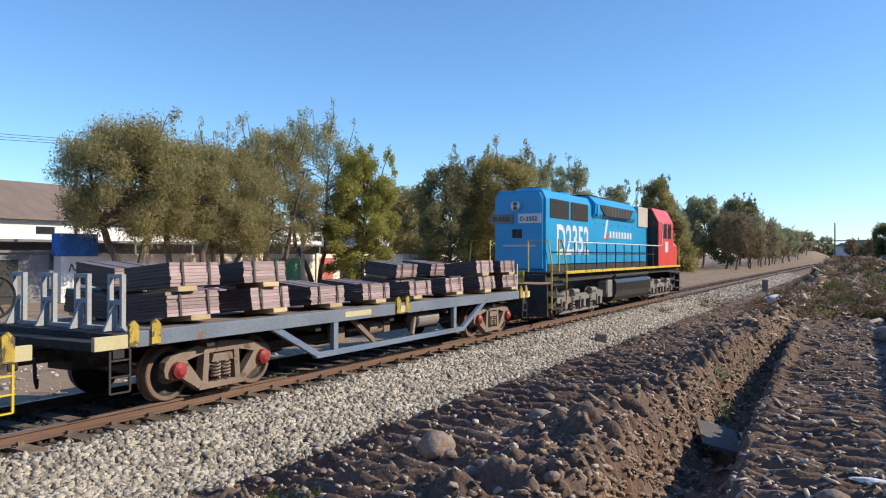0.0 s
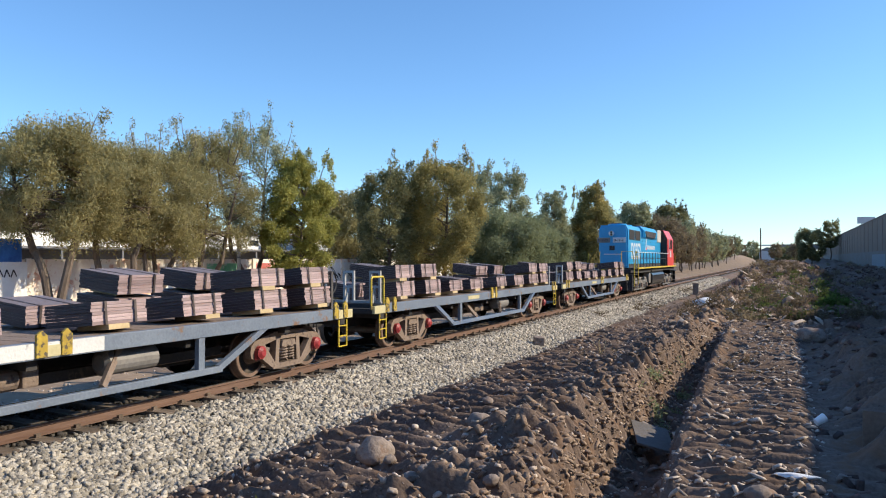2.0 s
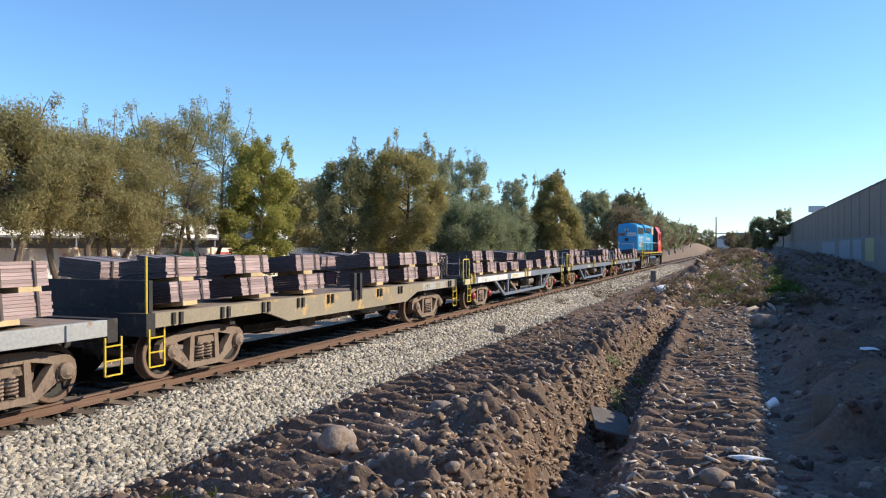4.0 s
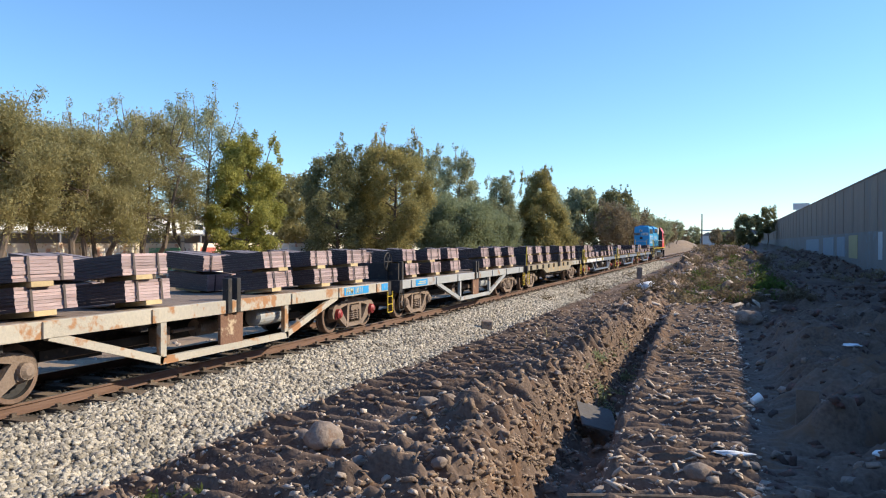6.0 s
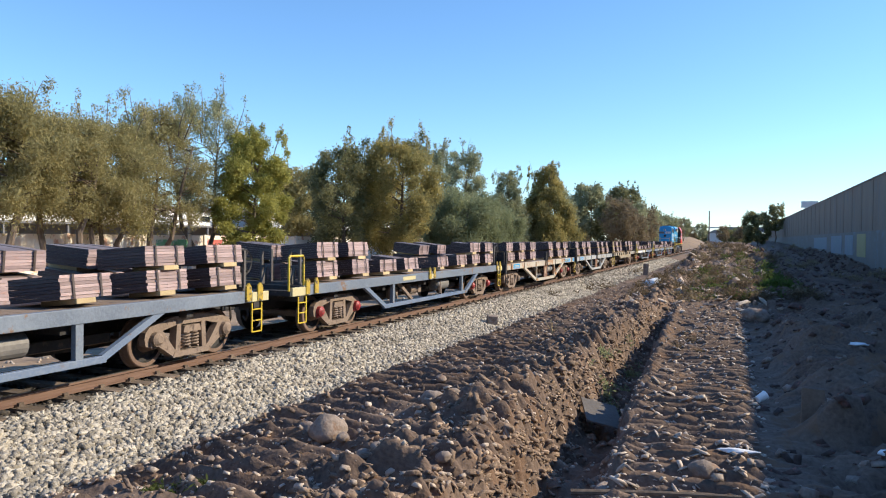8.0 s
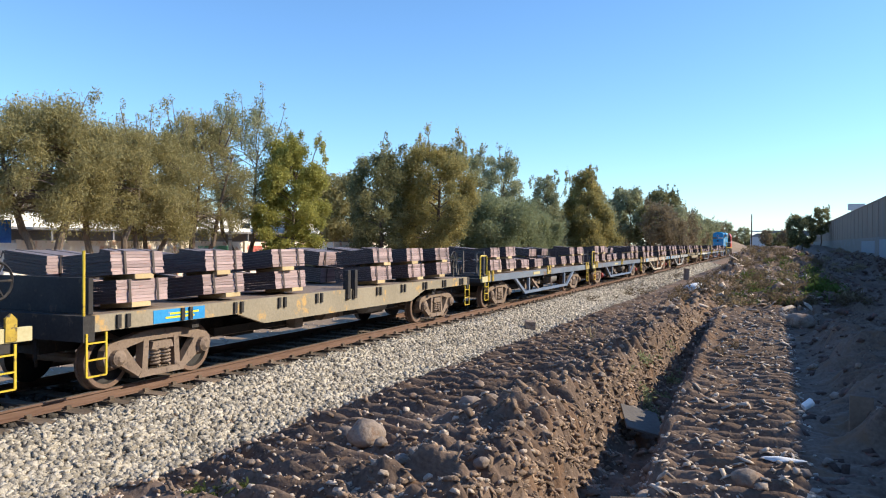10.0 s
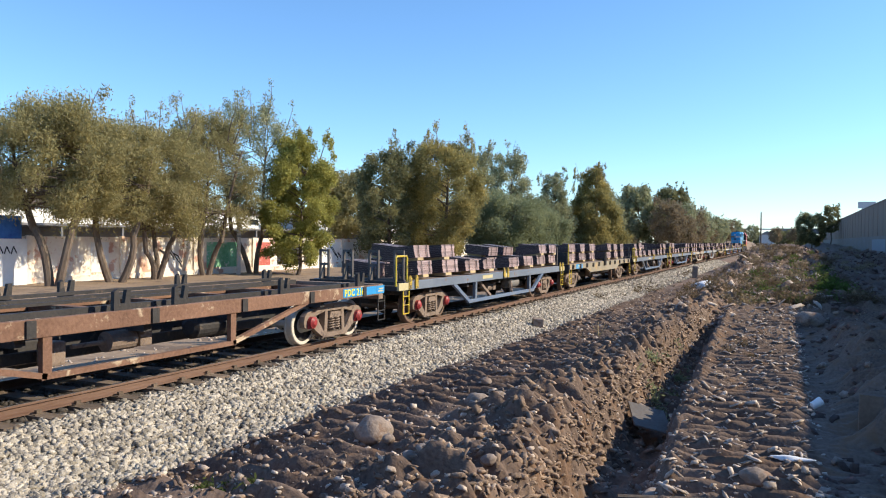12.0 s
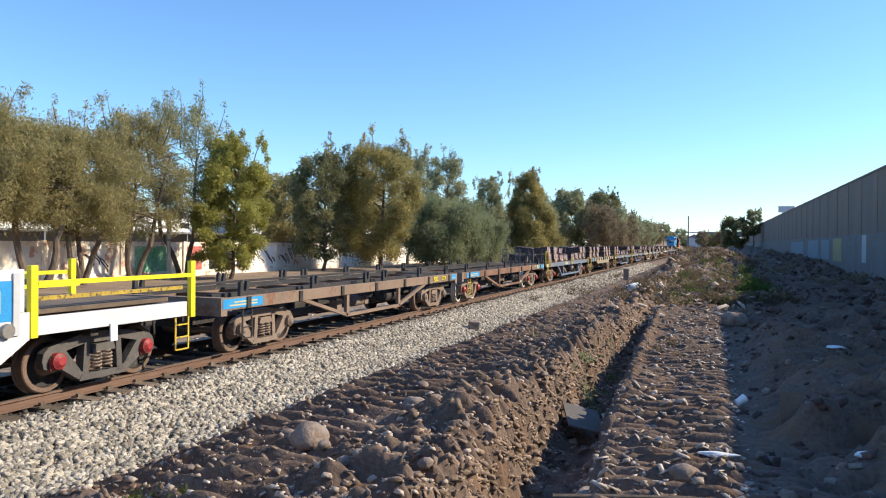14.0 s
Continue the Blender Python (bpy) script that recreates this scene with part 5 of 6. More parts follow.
def truss_wagon(name, L, colours, rail_yellow=True, white_band=False, label="", ends="grey_bogie", caps="red"):
    """Flat wagon with an underslung truss on either side."""
    sill, chord = M[colours[0]], M[colours[1]]
    w = tagged(new(name), label, "flat wagon", "wagons of the train")
    part("side_sill", box(B(), 1.33, 1.45, 1.0, L - 1.0, 0.97, 1.2, 0.012), sill, w)
    part("side_sill", box(B(), -1.45, -1.33, 1.0, L - 1.0, 0.97, 1.2, 0.012), sill, w)
    deck(w, L, 1.0)
    underframe(w, L, sill)
    for x in (-1.39, 1.39):
        y1, y2, y3, y4 = 4.0, 5.25, L - 4.8, L - 3.5
        bm = B()
        beam(bm, (x, y1, 1.02), (x, y2, 0.4), 0.09, 0.11)
        part("truss_diagonal", bm, chord, w)
        part("truss_diagonal", beam(B(), (x, y4, 1.02), (x, y3, 0.4), 0.09, 0.11), chord, w)
        part("bottom_chord", box(B(), x - 0.05, x + 0.05, y2 - 0.06, y3 + 0.06, 0.33, 0.44, 0.01), chord, w)
        for y in (5.78, L - 5.25):
            part("truss_post", box(B(), x - 0.045, x + 0.045, y - 0.07, y + 0.07, 0.44, 0.968), sill, w)
        for s, y in ((1, 6.7), (-1, L - 6.7)):
            part("truss_strut", beam(B(), (x * 0.82, y, 0.95), (x * 0.98, y + s * 0.5, 0.44), 0.07, 0.1), M["bogie"], w)
    brake_gear(w, L)
    add_bogie(w, 3.1, M["bogie"], M[caps])
    add_bogie(w, L - 2.45, M["bogie"], M[caps])
    couplers(w, L)
    for y, s in ((0.78, 1), (L - 0.78, -1)):
        part("end_platform", box(B(), -1.4, 1.4, min(y, y + s * -0.28), max(y, y - s * 0.28) + 0.2 * (s > 0), 0.98, 1.1), M["black"], w)
        part("end_beam", box(B(), -1.45, 1.45, y + s * 0.02, y + s * 0.2, 0.85, 1.19) if s > 0 else box(B(), -1.45, 1.45, y - 0.2, y - 0.02, 0.85, 1.19), M["black"], w)
        part("yellow_plate", box(B(), 1.4, 1.47, y - 0.28, y + 0.28, 0.98, 1.17, 0.01), M["cream"], w, "worn yellow corner plate")
        ladder(w, y + s * 0.12, 0.38, 0.96, 0.32, 3, "yellow" if rail_yellow else "black")
    bulkhead(w, 1.08, ends, 1)
    bulkhead(w, L - 1.08, ends, -1)
    if rail_yellow:
        end_rails(w, 0.72, -1)
    for y in (1.3, L / 2 + 0.2, L - 1.0):
        for dy in (-0.19, 0.19):
            bm = prism(B(), [(y + dy - 0.08, 1.0), (y + dy + 0.08, 1.0), (y + dy + 0.08, 1.28), (y + dy, 1.36), (y + dy - 0.08, 1.3)], 1.452, 1.49)
            part("stake_pocket", bm, M["bracket"], w, "grimy yellow clamp bracket on the sill")
        if abs(y - L / 2) < 2:
            part("yellow_plate", box(B(), 1.452, 1.47, y - 0.2, y + 0.2, 1.0, 1.15), M["cream"], w)
    part("rub_plate", box(B(), 1.452, 1.458, L * 0.38, L * 0.38 + 0.9, 1.04, 1.15), M["cream"], w, "worn cream marking plate")
    if white_band:
        part("white_band", box(B(), 1.451, 1.457, 1.9, 5.6, 0.99, 1.19), M["pale_paint"], w, "whitewashed stretch of sill")
        part("white_band", box(B(), 1.451, 1.457, 6.1, 9.3, 0.99, 1.19), M["pale_paint"], w)
    handwheel(w, L - 0.7)
    return w


def belly_wagon(name, L, colour, plates=(), texts=(), label="", empty=False, caps="bogie", rim=False, frame_mat="bogie"):
    """Flat wagon with a shallow belly truss below its sill."""
    sill = M[colour]
    w = tagged(new(name), label, "flat wagon", "wagons of the train")
    for s in (-1, 1):
        x0, x1 = sorted((s * 1.33, s * 1.45))
        part("side_sill", box(B(), x0, x1, 0.5, L - 0.5, 0.95, 1.2, 0.012), sill, w)
        x = s * 1.39
        low = 0.3 if not empty else 0.42
        th = 0.08 if empty else 0.13
        part("truss_diagonal", beam(B(), (x, 3.4, 0.98), (x, 5.7, low), 0.09, th), sill, w)
        part("truss_diagonal", beam(B(), (x, L - 3.4, 0.98), (x, L - 5.7, low), 0.09, th), sill, w)
        part("bottom_chord", beam(B(), (x, 5.62, low), (x, L - 5.62, low), 0.09, th), sill, w)
        for y in (5.7, L - 5.7):
            part("truss_post", box(B(), x - 0.045, x + 0.045, y - 0.07, y + 0.07, low + 0.04, 0.948), sill, w)
        if not empty:
            part("rusty_panel", box(B(), x - 0.03, x + 0.03, L / 2 - 0.35, L / 2 + 0.35, low + 0.066, 0.948), M["rust_paint"], w, "rusty filler panel")
    underframe(w, L, sill, 0.5)
    brake_gear(w, L, "black" if empty else "grey_paint")
    if empty:
        for x in (-0.95, 0.95):
            part("load_rail", box(B(), x - 0.06, x + 0.06, 0.6, L - 0.6, 1.145, 1.25), M["black"], w)
        for i in range(9):
            y = 0.9 + i * (L - 1.8) / 8
            part("cross_beam", box(B(), -1.32, 1.32, y - 0.09, y + 0.09, 0.98, 1.14), M["rust_paint"], w)
        for y in (1.2, 4.1, 7.0, 8.2, 11.0, L - 1.2):
            for s in (-1, 1):
                bm = prism(B(), [(y - 0.16, 1.2), (y + 0.14, 1.2), (y + 0.16, 1.5), (y + 0.08, 1.5), (y + 0.04, 1.3), (y - 0.04, 1.3), (y - 0.08, 1.52), (y - 0.15, 1.48)], s * 1.3, s * 1.37)
                part("stake", bm, M["black"], w)
        part("load_frame", box(B(), -1.25, -1.15, 0.9, L - 0.9, 1.25, 1.31), M["black"], w)
        part("load_frame", box(B(), 0.2, 0.3, 2.0, L - 4.0, 1.252, 1.3), M["black"], w)
    else:
        deck(w, L, 0.6)
        for y in (L / 2 - 0.16, L / 2 + 0.12):
            part("stake", box(B(), 1.36, 1.5, y - 0.06, y + 0.06, 0.95, 1.62, 0.015), M["black"], w)
        part("stake", box(B(), 1.25, 1.38, 0.62, 0.75, 1.2, 1.75, 0.015), M["black"], w)
        part("end_wall", box(B(), -1.3, 1.3, 0.52, 0.6, 1.204, 1.7), M["black"], w)
    add_bogie(w, 2.3, M[frame_mat], M[caps if empty else "bogie"], rim)
    add_bogie(w, L - 1.95, M[frame_mat], M[caps], rim)
    couplers(w, L)
    for y, s in ((0.4, 1), (L - 0.4, -1)):
        part("end_beam", box(B(), -1.45, 1.45, y - 0.1, y + 0.098, 0.85, 1.21), M["dust_rust"] if empty else M["black"], w)
        ladder(w, y + (0.75 if empty and s > 0 else 0), 0.35, 0.93, 0.32, 3, "yellow" if (s > 0 and caps == "red" if empty else s < 0) else "black")
    for y0, y1, bars in plates:
        p = part("name_plate", box(B(), 1.4505, 1.458, y0, y1, 0.985, 1.175), M["label_blue"], w, "bright blue painted name plate")
        for k in range(bars):
            z = 1.03 + 0.06 * k
            part("marking", box(B(), 1.4585, 1.461, y0 + (y1 - y0) * (0.15 + 0.1 * k), y0 + (y1 - y0) * 0.85, z, z + 0.03), M["cream"], p)
    for words, y, mt in texts:
        lettering(words, 0.21, M[mt], w, pose(1.4605, y, 1.01) @ FACE_X, "lettering", 1.1)
    if not empty:
        handwheel(w, 0.45)
    for i in range(7):
        y = 1.2 + i * (L - 2.4) / 6
        part("stake_pocket", box(B(), 1.4505, 1.482, y - 0.07, y + 0.07, 0.96, 1.19), M["black"] if empty else sill, w)
    return w


def beam_wagon(name, L, colour, label="", words=""):
    """Flat wagon with deep solid side beams and paired stake pockets."""
    sill = M[colour]
    w = tagged(new(name), label, "flat wagon", "wagons of the train")
    for s in (-1, 1):
        bm = prism(B(), [(0.5, 0.98), (3.6, 0.98), (4.4, 0.74), (L - 4.4, 0.74), (L - 3.6, 0.98), (L - 0.5, 0.98), (L - 0.5, 1.22), (0.5, 1.22)], s * 1.36, s * 1.45)
        part("side_beam", bm, sill, w)
    deck(w, L, 0.6, 1.22)
    underframe(w, L, sill, 0.5)
    brake_gear(w, L)
    for i in range(11):
        y = 1.0 + i * (L - 2.0) / 10
        if words and i in (8, 9):
            continue
        for d in (-0.09, 0.09):
            part("stake_pocket", box(B(), 1.452, 1.49, y + d - 0.035, y + d + 0.035, 1.0, 1.2), M["black"], w)
    for y in (L / 2 - 0.16, L / 2 + 0.14):
        part("stake", box(B(), 1.38, 1.52, y - 0.06, y + 0.06, 1.0, 1.66, 0.015), M["black"], w)
    part("end_wall", box(B(), -1.3, 1.3, 0.52, 0.6, 1.224, 1.75), M["black"], w)
    add_bogie(w, 2.1, M["bogie"], M["bogie"])
    add_bogie(w, L - 2.1, M["bogie"], M["bogie"])
    couplers(w, L)
    for y, s in ((0.4, 1), (L - 0.4, -1)):
        part("end_beam", box(B(), -1.45, 1.45, y - 0.1, y + 0.098, 0.85, 1.22), M["black"], w)
        ladder(w, y + s * 0.12, 0.35, 0.97, 0.34, 3, "yellow")
    if words:
        part("grey_patch", box(B(), 1.4505, 1.4525, L - 3.2, L - 0.9, 0.99, 1.2), M["grey_paint"], w, "grey painted patch behind the lettering")
        for k, word in enumerate(words.split()):
            lettering(word, 0.2, M["bracket"], w, pose(1.4545, L - (3.02, 2.15)[k], 1.02) @ FACE_X, "lettering", 1.3)
    else:
        p = part("name_plate", box(B(), 1.4525, 1.458, 1.6, 2.75, 0.99, 1.2), M["label_blue"], w, "blue painted plate with yellow marking")
        part("marking", box(B(), 1.4585, 1.461, 1.85, 2.5, 1.05, 1.08), M["bright_yellow"], p)
        part("marking", box(B(), 1.4585, 1.461, 1.95, 2.6, 1.11, 1.14), M["bright_yellow"], p)
    handwheel(w, L - 0.5)
    part("hand_rail", pipe(B(), [(1.4, 0.35, 1.2), (1.4, 0.35, 2.15)], 0.022, 7), M["yellow"], w)
    return w


# ---- loads of copper plates ----
def plate_mesh(size, thick):
    """One plate, its long edges pale and its ends coloured dark, deepening their shade."""
    def build():
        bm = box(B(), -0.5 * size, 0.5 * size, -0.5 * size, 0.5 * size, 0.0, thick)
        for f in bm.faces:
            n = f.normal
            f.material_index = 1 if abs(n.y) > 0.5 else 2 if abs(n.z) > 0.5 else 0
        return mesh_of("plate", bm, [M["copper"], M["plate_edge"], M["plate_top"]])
    return cached(("plate", size, thick), build)


def strap_mesh():
    def build():
        bm = B()
        section(bm, [(-0.531, 0.0), (-0.531, 0.407), (0.531, 0.407), (0.531, 0.0), (0.524, 0.0), (0.524, 0.4005), (-0.524, 0.4005), (-0.524, 0.0)], -0.02, 0.02)
        return mesh_of("strap", bm, M["strap"])
    return cached("strap", build)


def dunnage_mesh():
    return cached("dunnage", lambda: mesh_of("timber_bearer", box(B(), -0.15, 0.53, -0.19, 0.19, -0.08, -0.001, 0.008), M["timber"]))


LOAD = random.Random(77)


def bundle(x, y, z, size=1.0, tall=1.0):
    ob = tagged(new("copper_plate_stack"), "strapped stack of pinkish-brown copper plates on timber bearers", "metal stack", "copper loads on the wagons")
    m = Matrix.Diagonal((size, size, tall, 1))
    n = 7
    t = 0.4 * tall / n
    for i in range(n):
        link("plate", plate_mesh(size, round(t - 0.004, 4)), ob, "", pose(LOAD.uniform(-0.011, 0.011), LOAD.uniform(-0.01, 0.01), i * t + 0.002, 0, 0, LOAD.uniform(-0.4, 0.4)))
    for y0 in (-0.27, 0.27):
        link("strap", cached(("strap", size, tall), lambda: shaped(strap_mesh(), m)), ob, "dark steel strap", pose(0, y0 * size, 0))
    link("timber_bearer", dunnage_mesh(), ob, "pale timber bearer", pose(0, LOAD.choice((-0.2, -0.05, 0.1, 0.2)), 0, 0, 0, 0 if x > 0 else 180))
    ride(ob, XC + x + LOAD.uniform(-0.05, 0.05), y + LOAD.uniform(-0.06, 0.06), z + 0.085, math.copysign(5.5, -x) + LOAD.uniform(-1, 1), LOAD.uniform(-3, 3))


def shaped(me, m):
    me = me.copy()
    me.transform(m)
    return me


def load_truss(rear, L, full):
    ys = [2.42, 4.05, 5.78, 7.35, L - 6.75, L - 5.02, L - 3.2, L - 1.65]
    for i, y in enumerate(ys):
        bundle(0.8, rear + y, 1.2, 1.0, full[0][i])
        if full[1][i]:
            bundle(0.77, rear + y - 0.06, 1.2 + 0.4 * full[0][i] + 0.08, 1.0, full[1][i])
        bundle(-0.72, rear + y, 1.2, 1.0, full[0][i])
        if full[2][i]:
            bundle(-0.7, rear + y + 0.1, 1.2 + 0.4 * full[0][i] + 0.08, 1.0, full[2][i])


def load_flat(rear, L, deck_z=1.2):
    ys = [1.55, 3.45, 5.5, L - 5.75, L - 3.8, L - 1.9]
    for y in ys:
        for x in (0.8, -0.72):
            bundle(x, rear + y, deck_z, 1.04, 0.88)
            bundle(x - 0.03, rear + y - 0.05, deck_z + 0.43, 1.04, 0.88)


# ---- locomotive ----
def loco_bogie(loco, y):
    def frame_mesh():
        bm = box(B(), -0.95, 0.95, -0.25, 0.25, 0.6, 0.95)
        return mesh_of("bogie", bm, M["tank"])
    bog = link("bogie", cached("loco_bogie", frame_mesh), loco, "", pose(0, y, 0))

    def side():
        bm = B()
        prism(bm, [(-2.6, 0.62), (-2.6, 0.85), (-1.5, 1.0), (-0.8, 0.85), (0.8, 0.85), (1.5, 1.0), (2.6, 0.85), (2.6, 0.62), (1.6, 0.5), (0.9, 0.62), (-0.9, 0.62), (-1.6, 0.5)], 1.05, 1.2)
        for yy in (-1.98, 0.0, 1.98):
            prism(bm, [(yy - 0.26, 0.34), (yy + 0.26, 0.34), (yy + 0.22, 0.75), (yy - 0.22, 0.75)], 1.08, 1.24)
        for yy in (-1.0, 1.0):
            for k in range(5):
                rod(bm, (1.17, yy, 0.3 + k * 0.1), (1.17, yy, 0.36 + k * 0.1), 0.12, 10)
            rod(bm, (1.28, yy - 0.3, 0.95), (1.28, yy + 0.3, 0.95), 0.1, 10)
        box(bm, 1.06, 1.16, -2.2, 2.2, 0.2, 0.28)
        return mesh_of("side_frame", bm, M["tank"])
    for turn in (0, 180):
        link("side_frame", cached("loco_side", side), bog, "", pose(0, 0, 0, 0, 0, turn))

    def cap():
        return mesh_of("axle_box", box(B(), 1.24, 1.34, -0.13, 0.13, 0.36, 0.66, 0.04), M["bogie"])
    for yy in (-1.98, 0.0, 1.98):
        for turn in (0, 180):
            link("axle_box", cached("loco_cap", cap), bog, "", pose(0, yy, 0, 0, 0, turn))
        ws = link("wheelset", wheel_mesh(0.508, M["wheel"], "loco"), bog, "", pose(0, yy, 0.508))
        WHEELS.append((ws, yy, 0.508, 0.508))


def locomotive():
    loco = tagged(new("locomotive"), "blue and red six-axle diesel locomotive hauling the train", "locomotive")
    part("frame", box(B(), -1.3, 1.3, 1.0, 21.0, 1.38, 1.62, 0.02), M["black"], loco, "grimy black underframe")
    part("walkway_edge", box(B(), 1.45, 1.54, 2.4, 20.6, 1.62, 1.72, 0.01), M["yellow"], loco, "yellow walkway edge")
    part("walkway_edge", box(B(), -1.54, -1.45, 2.4, 20.6, 1.62, 1.72, 0.01), M["yellow"], loco, "yellow walkway edge")
    part("walkway", box(B(), -1.44, 1.44, 1.2, 20.8, 1.625, 1.7), M["black"], loco)
    hood = section(B(), [(-0.95, 1.704), (0.95, 1.704), (0.95, 4.2), (0.8, 4.5), (-0.8, 4.5), (-0.95, 4.2)], 1.9, 15.7)
    bmesh.ops.bevel(hood, geom=[e for e in hood.edges if abs(e.verts[0].co.y - e.verts[1].co.y) < 0.01 and e.verts[0].co.y < 2], offset=0.09, segments=3, affect="EDGES")
    hood = part("hood", hood, M["loco_blue"], loco, "glossy blue engine hood")
    part("hood_base", box(B(), -0.957, 0.957, 2.1, 15.6, 1.705, 1.95), M["black"], hood, "dark grimy lower hood")
    # louvred radiator intakes
    for y0, y1 in ((2.35, 4.25), (4.45, 6.4)):
        g = part("louvre", box(B(), 0.9505, 0.962, y0, y1, 3.55, 4.22), M["black"], loco, "black louvred intake")
        for i in range(9):
            z = 3.6 + i * 0.07
            part("slat", beam(B(), (0.972, y0 + 0.03, z), (0.972, y1 - 0.03, z), 0.02, 0.03), M["black"], g)
    # flared dynamic brake housing
    part("flared_housing", section(B(), [(0.94, 3.72), (1.08, 3.9), (1.12, 4.3), (0.85, 4.6), (-0.85, 4.6), (-1.12, 4.3), (-1.08, 3.9), (-0.94, 3.72)], 6.9, 13.0), M["loco_blue"], loco, "blue flared housing")
    part("grille", prism(B(), [(8.2, 3.86), (11.9, 3.86), (12.4, 4.28), (7.3, 4.28)], 1.06, 1.13), M["black"], loco, "black air intake grille")
    part("intake_lip", prism(B(), [(7.1, 3.8), (7.25, 3.8), (7.4, 4.3), (7.1, 4.3)], 1.0, 1.14), M["loco_blue"], loco)
    for i in range(9):
        part("intake_rib", box(B(), 1.12, 1.137, 8.3 + i * 0.42, 8.33 + i * 0.42, 3.9, 4.26), M["tank"], loco)
    for i in range(6):
        part("rivet_row", box(B(), 0.951, 0.96, 7.3 + i * 1.1, 7.36 + i * 1.1, 3.5, 3.56), M["black"], loco)
    part("sand_box", box(B(), -1.0, 1.0, 13.8, 15.6, 3.6, 4.58, 0.04), M["sand"], loco, "dusty tan equipment box")
    # roof fans and exhaust
    for y in (3.2, 5.2, 8.6, 10.2):
        f = part("roof_fan", rod(B(), (0, y, 4.48 if y < 7 else 4.6), (0, y, 4.62 if y < 7 else 4.74), 0.62, 24), M["black"] if y > 7 else M["loco_blue"], loco)
        part("fan_guard", rod(B(), (0, y, 4.625 if y < 7 else 4.745), (0, y, 4.66 if y < 7 else 4.78), 0.4, 16), M["black"], f)
    part("exhaust", box(B(), -0.3, 0.3, 11.3, 12.0, 4.6, 4.85, 0.03), M["black"], loco)
    # rear end: number boards, lamp, door
    for x in (-0.62, 0.4):
        part("number_board", box(B(), x - 0.42, x + 0.42, 1.86, 1.9, 3.35, 3.68, 0.015), M["white" if x > 0 else "tank"], loco, "lit white number board" if x > 0 else "dark number board")
        lettering("D-2352", 0.2, M["graf_k"], loco, pose(x - 0.36, 1.855, 3.44) @ FACE_REAR, "lettering", 1.05)
    lamp = part("headlight", rod(B(), (-0.1, 1.9, 3.95), (-0.1, 1.78, 3.95), 0.17, 18), M["white"], loco, "twin sealed headlight")
    part("lens", rod(B(), (-0.1, 1.779, 4.02), (-0.1, 1.76, 4.02), 0.075, 12), M["glass_dark"], lamp)
    part("lens", rod(B(), (-0.1, 1.779, 3.87), (-0.1, 1.76, 3.87), 0.075, 12), M["glass_dark"], lamp)
    part("rear_hatch", box(B(), -0.25, 0.1, 1.87, 1.9, 2.85, 3.15, 0.01), M["black"], loco)
    part("rear_stripe", box(B(), -0.6, 0.6, 1.885, 1.898, 2.55, 2.62), M["board_grey"], loco)
    # big side number, and company mark as plain shapes
    lettering("D2352", 1.5, M["white"], loco, pose(0.953, 2.95, 2.3) @ FACE_X @ Matrix.Diagonal((0.86, 1, 1, 1)), "lettering", 1.02)
    for i in range(8):
        y = 9.3 + i * 0.45
        part("company_mark", box(B(), 0.9505, 0.956, y, y + 0.26, 2.98, 3.27), M["white"], loco, "white block of the company mark")
    part("company_mark", prism(B(), [(8.5, 2.95), (8.75, 2.95), (9.1, 3.75), (8.85, 3.75)], 0.9505, 0.956), M["white"], loco)
    part("company_mark", prism(B(), [(8.7, 2.9), (9.1, 2.9), (9.1, 3.12), (8.85, 3.12)], 0.957, 0.961), M["loco_red"], loco)
    # hood doors
    for i in range(13):
        y = 2.5 + i * 0.98
        part("hood_door", box(B(), 0.9505, 0.9535, y, y + 0.9, 2.08, 2.4), M["loco_blue"], loco)
        part("latch", box(B(), 0.951, 0.965, y + 0.8, y + 0.86, 2.7, 2.8), M["black"], loco)
    # cab
    cab = section(B(), [(-1.5, 1.704), (1.5, 1.704), (1.5, 3.9), (1.15, 4.6), (-1.15, 4.6), (-1.5, 3.9)], 15.72, 19.0)
    cab = part("cab", cab, M["loco_red"], loco, "red driver's cab with sloping roof edges")
    # black sheet paints the shade on the cab's rear face
    part("cab_back", section(B(), [(-1.46, 1.75), (1.46, 1.75), (1.46, 3.88), (1.12, 4.56), (-1.12, 4.56), (-1.46, 3.88)], 15.7, 15.719), M["black"], cab)
    part("cab_window", box(B(), 1.5005, 1.512, 16.7, 17.45, 3.1, 3.85), M["glass_dark"], cab)
    part("cab_window", box(B(), 1.5005, 1.512, 17.65, 18.4, 3.1, 3.85), M["glass_dark"], cab)
    part("window_frame", box(B(), 1.5002, 1.507, 16.6, 18.5, 3.02, 3.93), M["loco_red"], cab)
    part("cab_plate", box(B(), 1.5005, 1.506, 17.1, 17.8, 2.4, 2.95), M["board_grey"], cab)
    nose = section(B(), [(-1.3, 1.704), (1.3, 1.704), (1.3, 2.75), (1.1, 3.0), (-1.1, 3.0), (-1.3, 2.75)], 19.01, 20.8)
    part("nose", nose, M["loco_red"], loco, "red short nose")
    part("fuel_tank", section(B(), [(-1.0, 0.3), (1.0, 0.3), (1.2, 0.36), (1.36, 0.52), (1.42, 0.75), (1.42, 1.1), (1.34, 1.25), (1.2, 1.29), (-1.4, 1.29), (-1.4, 0.6)], 8.7, 14.4), M["tank_black"], loco, "glossy black fuel tank streaked with dust")
    part("air_tank", rod(B(), (1.28, 8.8, 1.4), (1.28, 14.2, 1.4), 0.09, 16), M["black"], loco)
